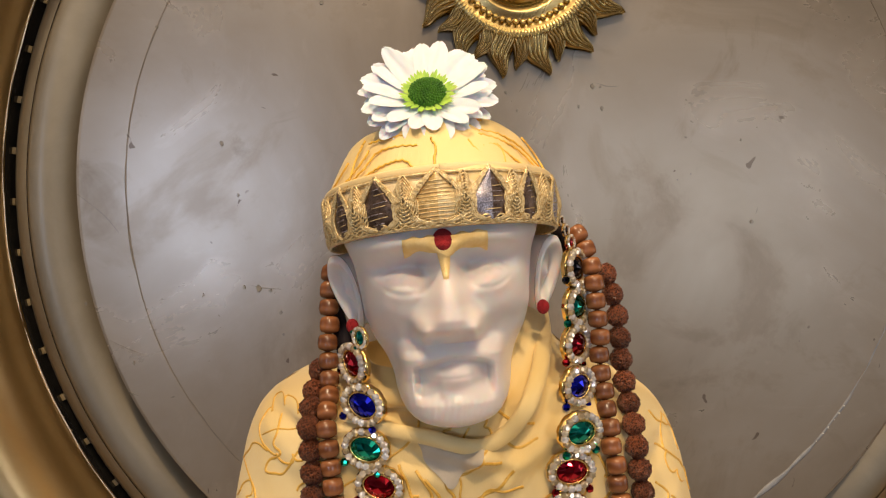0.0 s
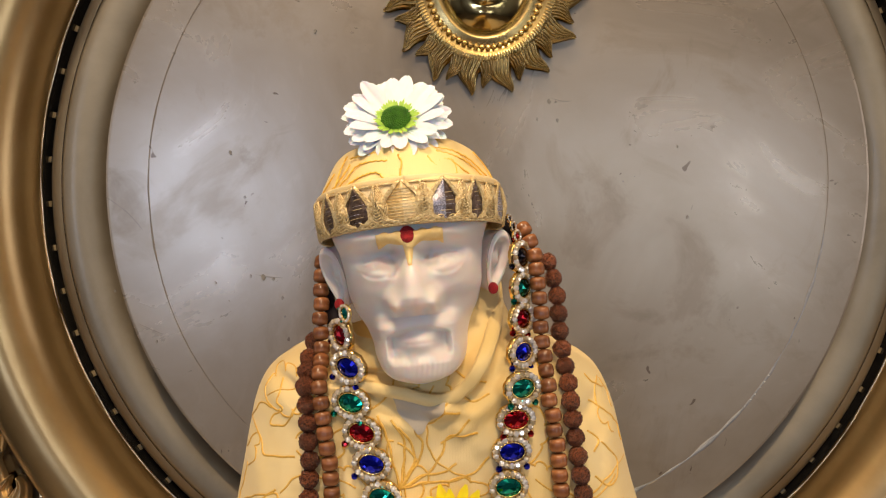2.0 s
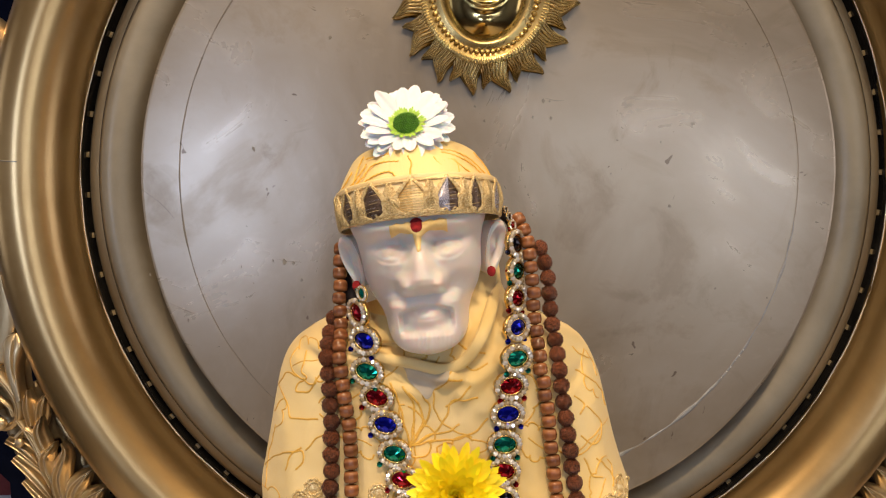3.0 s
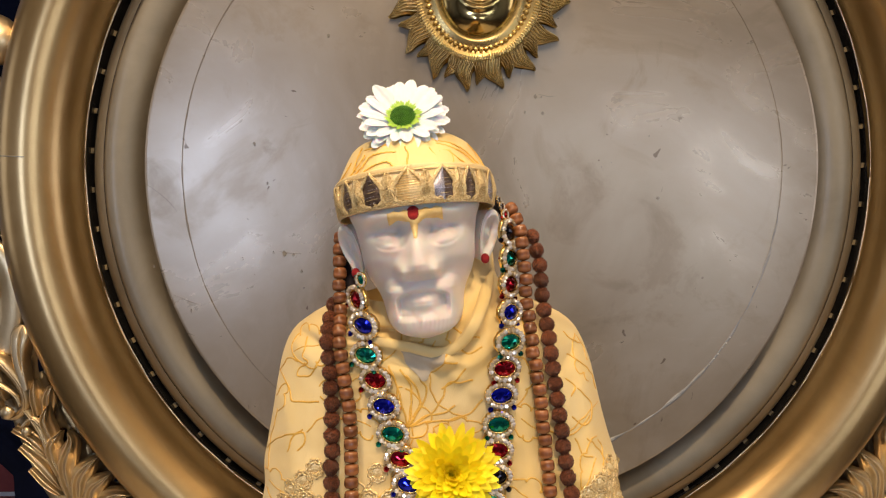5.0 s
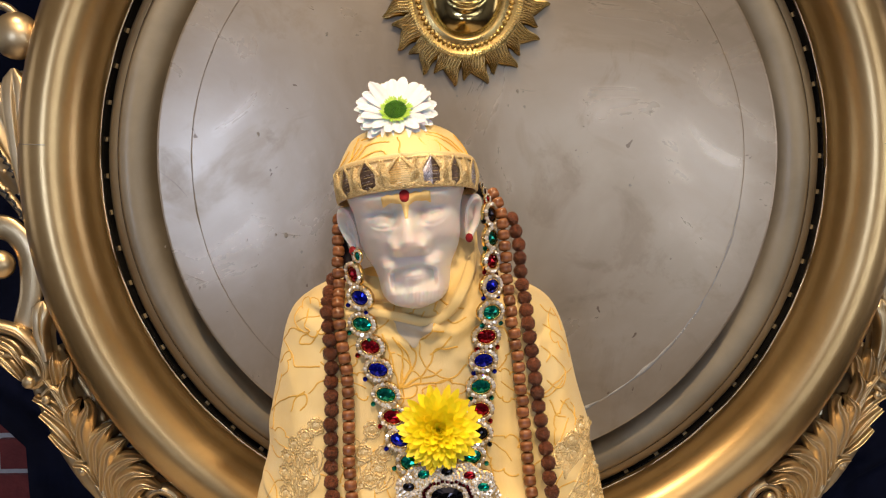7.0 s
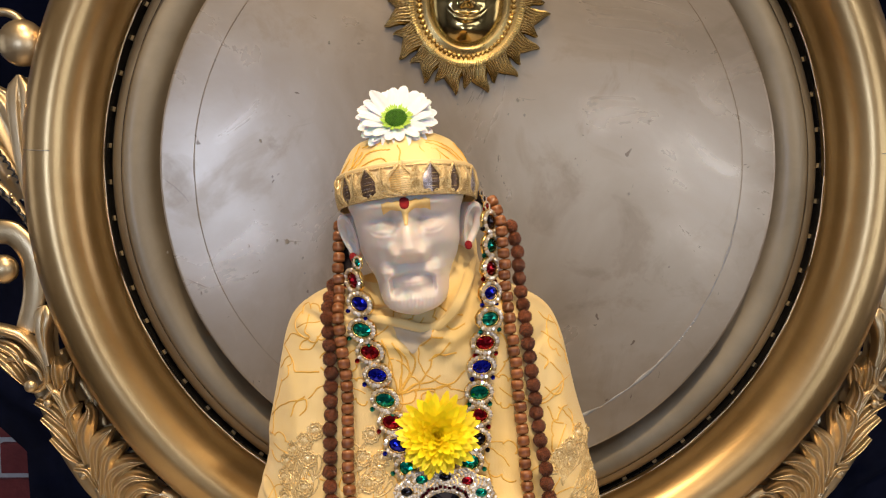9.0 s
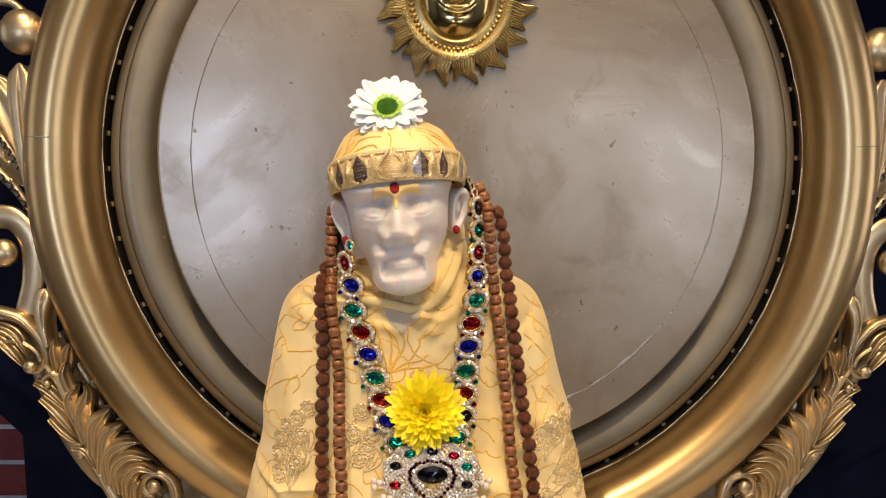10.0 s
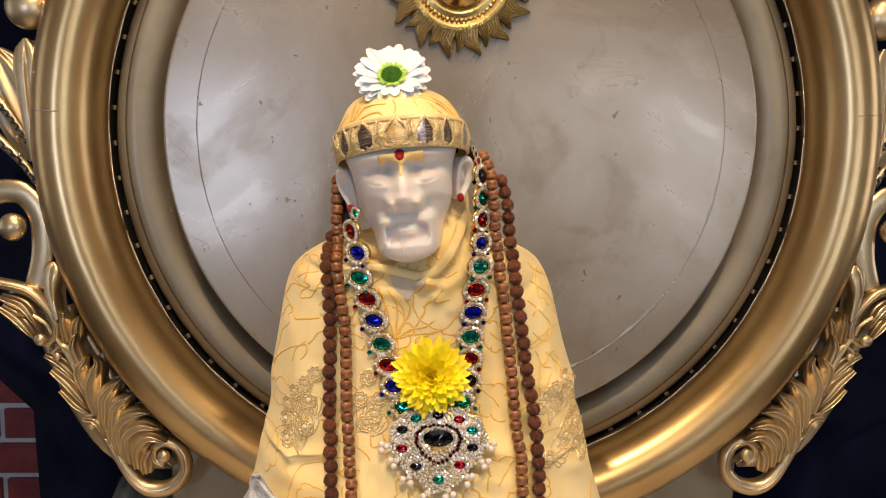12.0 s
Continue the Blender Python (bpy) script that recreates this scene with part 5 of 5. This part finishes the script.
def sun_ring(prof, rx, rz, n=90):
    k = len(prof)
    return grid(n, k, lambda u, v: (SX + (rx + prof[int(round(v * (k - 1)))][0]) * math.cos(2 * math.pi * u), SY + prof[int(round(v * (k - 1)))][1], SZ + (rz + prof[int(round(v * (k - 1)))][0]) * math.sin(2 * math.pi * u)), wrap_u=True)


part("plate", sun_ring([(0.004, 0.0), (0.004, -0.006), (0.001, -0.0095), (-0.003, -0.0100), (-0.0055, -0.0080), (-0.012, -0.0075), (-0.0145, -0.0095), (-0.017, -0.0090), (-0.024, -0.004)], 0.0545, 0.0620), OLDBRASS, sun)
TICK = mesh("tick", *box(-0.0005, 0.0005, -0.0012, 0.0012, -0.0026, 0.0026, 0.0003), BRASS)
for i in range(150):
    t = 2 * math.pi * i / 150
    ob = new("tick", TICK)
    ob.parent = sun
    ob.matrix_world = pose(SX + 0.0530 * math.cos(t), SY - 0.0098, SZ + 0.0605 * math.sin(t)) @ Matrix.Rotation(math.pi / 2 - t, 4, "Y")
BEADB = mesh("brass_bead", *ball(0.0024, 10, 7), BRASS)
for i in range(62):
    t = 2 * math.pi * i / 62
    ob = new("brass_bead", BEADB)
    ob.parent = sun
    ob.location = (SX + 0.0455 * math.cos(t), SY - 0.0085, SZ + 0.0530 * math.sin(t))


def sun_face(u, v):
    x, z = (2 * u - 1), (2 * v - 1)
    k = math.sqrt(max(0.0, 1 - min(1.0, x * x * (1 - z * z / 2) + z * z * (1 - x * x / 2))))
    px, pz = 0.0345 * x * math.sqrt(1 - z * z / 2), 0.0425 * z * math.sqrt(1 - x * x / 2)
    a = abs(px)
    h = 0.016 * k**0.8
    h += 0.006 * gauss(a, pz, 0, 0.000, 0.0036, 0.010) * step(pz, -0.010, -0.004)
    h += 0.0025 * gauss(a, pz, 0.004, -0.006, 0.002, 0.0022)
    h += 0.0028 * gauss(a, pz - 26 * a * a, 0.0, -0.0170, 0.0070, 0.0015) + 0.0026 * gauss(a, pz - 26 * a * a, 0.0, -0.0206, 0.0055, 0.0016) - 0.0014 * gauss(a, pz - 26 * a * a, 0, -0.0188, 0.0100, 0.0007)
    h += 0.0022 * gauss(a, pz, 0.0, -0.0300, 0.007, 0.0045) + 0.0020 * gauss(a, pz, 0.016, -0.004, 0.008, 0.007)
    h += 0.0020 * gauss(a, pz, 0.0135, 0.009, 0.0055, 0.0024) - 0.003 * gauss(a, pz, 0.0125, 0.012, 0.008, 0.004)
    return SX + px, SY - 0.004 - h, SZ + pz


part("sun_relief", grid(90, 110, sun_face), DARKBRASS, sun, "polished brass relief")


def flame(length, width, bend):
    def at(u, v):
        e = 2 * u - 1
        w = width * (1 - v) ** 0.75 * (1 + 0.35 * math.sin(math.pi * v))
        off = bend * math.sin(1.6 * math.pi * v) * (0.3 + 0.7 * v)
        h = (0.0075 - 0.0035 * v) * (1 - e * e) ** 0.5 * (1 - 0.7 * v**3) + 0.0019 * math.cos(6.2 * math.pi * e + 0.8 * math.sin(7 * v)) * (1 - 0.7 * v) * (1 - abs(e) ** 6)
        return Vector((off + w * e, -h - 0.001, length * v))
    front = grid(25, 16, at)
    back = grid(25, 16, lambda u, v: Vector((at(u, v).x, 0.003, at(u, v).z)))
    return joined(front, back)


LONG = mesh("flame_ray", *flame(0.0268, 0.0092, 0.0042), OLDBRASS)
SHORT = mesh("flame_ray", *flame(0.0205, 0.0070, -0.0030), OLDBRASS)
for i in range(32):
    t = 2 * math.pi * (i + 0.15) / 32
    ob = new("flame_ray", LONG if i % 2 else SHORT)
    ob.parent = sun
    ob.matrix_world = pose(SX + 0.0555 * math.cos(t), SY - 0.002, SZ + 0.0630 * math.sin(t)) @ Matrix.Rotation(math.pi / 2 - t, 4, "Y")

# ---- carved work on the frame (metres from the frame's centre, mirrored) ----
def carved_points(pts, sign, y):
    return [Vector((CX + sign * x / 100, y, CZ + z / 100)) for x, z in pts]


def blade(pts, sign, y, width, high=0.010, ribs=1.5, n=18, paddle=False):
    """A carved leaf along a line: swelling, ribbed, pointed at its tip."""
    line = spline(carved_points(pts, sign, y), n)

    def at(u, v):
        i = int(round(v * (n - 1)))
        t = (line[min(i + 1, n - 1)] - line[max(i - 1, 0)]).normalized()
        side = Vector((t.z, 0, -t.x))
        e = 2 * u - 1
        w = 1.45 * width * (0.35 + 0.65 * math.sin(math.pi * min(1.0, 0.18 + 0.70 * v))) * (1 - v**6 * 0.9)
        if paddle:
            w = 1.25 * width * (0.30 + 0.70 * v**1.3) * math.sqrt(max(0.02, 1 - max(0.0, (v - 0.80) / 0.20) ** 2))
        h = high * (1 - e * e) ** 0.6 * (0.75 + 0.5 * v - 0.5 * v**4) - 0.0020 * math.cos(ribs * 2 * math.pi * e) * (1 - e * e)
        if paddle:
            h = high * (1 - e**6) * (1 - 0.5 * v**8) - 0.0055 * math.exp(-(((e - 0.25 + 0.5 * (v - 0.5)) / 0.07) ** 2)) * step(v, 0.25, 0.4) * step(v, 0.95, 0.8)
        return line[i] + side * (w * e) + Vector((0, -h, 0))
    front = grid(31, n, at)
    rear = grid(31, n, lambda u, v: Vector((at(u, v).x, y + 0.012, at(u, v).z)))
    return joined(front, rear)


carved = (
    # name, line in cm, y, half width, height
    ("backing", [(-44.8, -19.7), (-42.4, -24.8), (-40.0, -29.9), (-36.9, -34.9), (-32.1, -37.2)], 0.622, 0.021, 0.006),
    ("leaf", [(-40.1, -28.1), (-40.8, -25.4), (-39.8, -23.9)], 0.600, 0.0060, 0.012),
    ("leaf", [(-39.1, -30.2), (-39.6, -27.3), (-38.8, -24.8), (-39.1, -23.9)], 0.600, 0.0075, 0.013),
    ("leaf", [(-38.4, -31.7), (-38.3, -28.7), (-37.3, -27.2), (-36.4, -26.4)], 0.600, 0.0080, 0.013),
    ("leaf", [(-37.6, -33.5), (-37.1, -29.8), (-36.1, -28.7), (-35.2, -28.0)], 0.600, 0.0085, 0.013),
    ("leaf", [(-36.7, -34.7), (-36.8, -31.7), (-35.1, -30.2), (-33.2, -30.0)], 0.599, 0.0075, 0.013),
    ("leaf", [(-35.7, -35.7), (-36.0, -33.0), (-34.5, -31.6), (-32.1, -31.8)], 0.598, 0.0070, 0.012),
    ("leaf", [(-34.8, -36.2), (-34.8, -34.2), (-33.6, -32.8), (-31.6, -33.2)], 0.597, 0.0065, 0.012),
    ("leaf", [(-34.0, -36.8), (-34.0, -35.1), (-33.3, -34.2)], 0.597, 0.0060, 0.010),
    ("leaf", [(-40.4, -25.6), (-41.3, -23.0), (-40.9, -21.4)], 0.600, 0.0055, 0.012),
    ("leaf", [(-42.1, -22.4), (-42.3, -20.5), (-42.2, -19.0)], 0.602, 0.0050, 0.011),
    ("leaf", [(-41.4, -22.4), (-41.1, -20.5), (-40.6, -19.5)], 0.604, 0.0055, 0.010),
    ("upright_leaf", [(-42.7, -19.8), (-43.3, -16.8), (-43.0, -13.7)], 0.598, 0.0105, 0.012),
    ("gadroon", [(-44.6, -23.9), (-42.8, -24.9), (-41.0, -26.7)], 0.606, 0.0050, 0.011),
    ("gadroon", [(-44.0, -25.6), (-42.0, -27.4), (-40.1, -29.8)], 0.606, 0.0055, 0.011),
    ("gadroon", [(-43.2, -27.8), (-41.7, -29.3), (-39.9, -30.6)], 0.607, 0.0045, 0.010),
    ("gadroon", [(-49.0, -17.6), (-46.6, -18.6), (-45.0, -21.0)], 0.604, 0.0055, 0.010),
    ("gadroon", [(-49.2, -18.8), (-47.4, -20.1), (-45.5, -22.2)], 0.606, 0.0055, 0.010),
    ("leaf_strap", [(-40.6, -30.8), (-39.2, -31.1), (-38.1, -32.9)], 0.600, 0.0045, 0.009),
    ("tall_leaf", [(-43.6, -6.2), (-44.7, -1.4), (-45.2, 3.6), (-45.3, 9.5)], 0.604, 0.0145, 0.010),
    ("side_plate", [(-44.6, -2.3), (-46.8, 3.2), (-49.4, 8.9)], 0.618, 0.0230, 0.006),
)
bands = (
    # name, line in cm, y, radius at start, middle and end, flatness
    ("volute", [(-38.4, -32.9), (-37.1, -35.1), (-35.2, -37.9), (-33.3, -38.9), (-31.2, -38.4), (-29.9, -36.7), (-30.3, -34.5), (-31.8, -33.6), (-33.1, -34.2), (-33.2, -35.5), (-32.1, -36.1)], 0.600, 0.0050, 0.0095, 0.0050, 1.1),
    ("spine", [(-43.3, -21.7), (-41.9, -23.9), (-40.5, -27.0), (-38.9, -30.0), (-37.8, -33.2)], 0.598, 0.0035, 0.0042, 0.0035, 1.6),
    ("volute", [(-50.1, -15.8), (-46.7, -16.5), (-45.1, -17.3), (-43.4, -19.6), (-43.2, -21.7), (-44.5, -22.6), (-45.3, -21.9)], 0.598, 0.0060, 0.0062, 0.0030, 1.5),
    ("scroll", [(-47.3, -19.4), (-45.8, -19.5), (-44.3, -20.5), (-43.8, -21.6)], 0.600, 0.0030, 0.0034, 0.0025, 1.3),
    ("scroll", [(-43.4, -23.5), (-42.5, -22.7), (-41.7, -23.4), (-41.2, -24.7)], 0.596, 0.0030, 0.0034, 0.0025, 1.3),
    ("strap", [(-51.1, -6.9), (-48.0, -6.3), (-46.1, -6.8), (-44.7, -9.1), (-44.6, -12.9), (-45.5, -16.6)], 0.604, 0.0130, 0.0125, 0.0115, 0.35),
    ("twisted_strap", [(-48.9, 3.7), (-46.6, 0.7), (-45.0, -2.1)], 0.602, 0.0060, 0.0048, 0.0020, 0.8),
    ("twisted_strap", [(-49.5, 0.1), (-46.0, -3.4), (-43.5, -7.4)], 0.600, 0.0060, 0.0052, 0.0025, 0.8),
)
knobs = ((-32.0, -34.9, 0.592, 0.0072), (-44.6, -22.0, 0.590, 0.0066), (-42.9, -23.8, 0.590, 0.0045), (-39.8, -31.6, 0.596, 0.0044), (-47.5, -10.1, 0.602, 0.0150), (-44.9, 12.7, 0.602, 0.0235), (-46.2, -0.7, 0.592, 0.0024), (-45.9, -2.5, 0.590, 0.0024))
for sign in (1, -1):
    for name, line, y, w, h in carved:
        part(name, blade(line, sign, y, w, h, paddle=name in ("upright_leaf", "tall_leaf")), CARVED, frame_thing)
    for name, line, y, r0, r1, r2, flat in bands:
        pts = spline(carved_points(line, sign, y), 60)
        part(name, tube(pts, lambda s: float(np.interp(s, [0, 0.4, 1], [r0, r1, r2])), 12, flat), CARVED, frame_thing)
        if name in ("volute", "scroll", "spine"):
            part("rib", tube([p + Vector((0, -flat * float(np.interp(i / 59, [0, 0.4, 1], [r0, r1, r2])), 0)) for i, p in enumerate(pts)], 0.0011, 6), CARVED, frame_thing)
        if name == "twisted_strap":
            # A raised black tube stands in for the shade inside a wavy groove.
            part("wavy_groove", tube([p + Vector((0.0022 * math.sin(i * 0.9), -0.0050, 0.0022 * math.cos(i * 0.9) * 0.5)) for i, p in enumerate(pts[4:52])], 0.0014, 6), BLACK, frame_thing)
    for x, z, y, r in knobs:
        k = part("knob", ball(r, 20, 12, 1, 0.7, 1), CARVED, frame_thing)
        k.matrix_world = pose(CX + sign * x / 100, y, CZ + z / 100)
part("base_plate", box(CX - 0.328, CX + 0.328, 0.640, 0.665, 0.755, 1.06, 0.004), GREYGOLD, frame_thing, "plain gold foot board of the frame")
part("scroll_curl", tube(spline(carved_points([(-52, 14.5), (-49.0, 15.5), (-46.0, 15.6), (-43.9, 13.6)], 1, 0.604), 24), 0.0045, 10), CARVED, frame_thing)

# ---- stone jar beside the frame's foot ----
jar_profile = [(0.02, 0.755), (0.045, 0.757), (0.060, 0.80), (0.066, 0.85), (0.060, 0.91), (0.042, 0.955), (0.022, 0.972), (0.001, 0.976)]
tagged(part("stone_jar", grid(40, 8, lambda u, v: (-0.297 + jar_profile[int(round(7 * v))][0] * math.cos(2 * math.pi * u), 0.690 + jar_profile[int(round(7 * v))][0] * math.sin(2 * math.pi * u), jar_profile[int(round(7 * v))][1]), wrap_u=True), STONE), "rounded dark grey stone jar behind the frame's scroll", "jar")

# ---- bricks of the north wall ----
BRICKM = mesh("brick", *box(-0.1025, 0.1025, -0.012, 0.02, -0.0325, 0.0325, 0.002), BRICK, smooth=False)
for j in range(20):
    for i in range(13):
        ob = new("brick", BRICKM)
        ob.parent = wall_north
        ob.location = (-1.432 + 0.220 * i + 0.110 * (j % 2), 1.46, 0.461 + 0.078 * j)
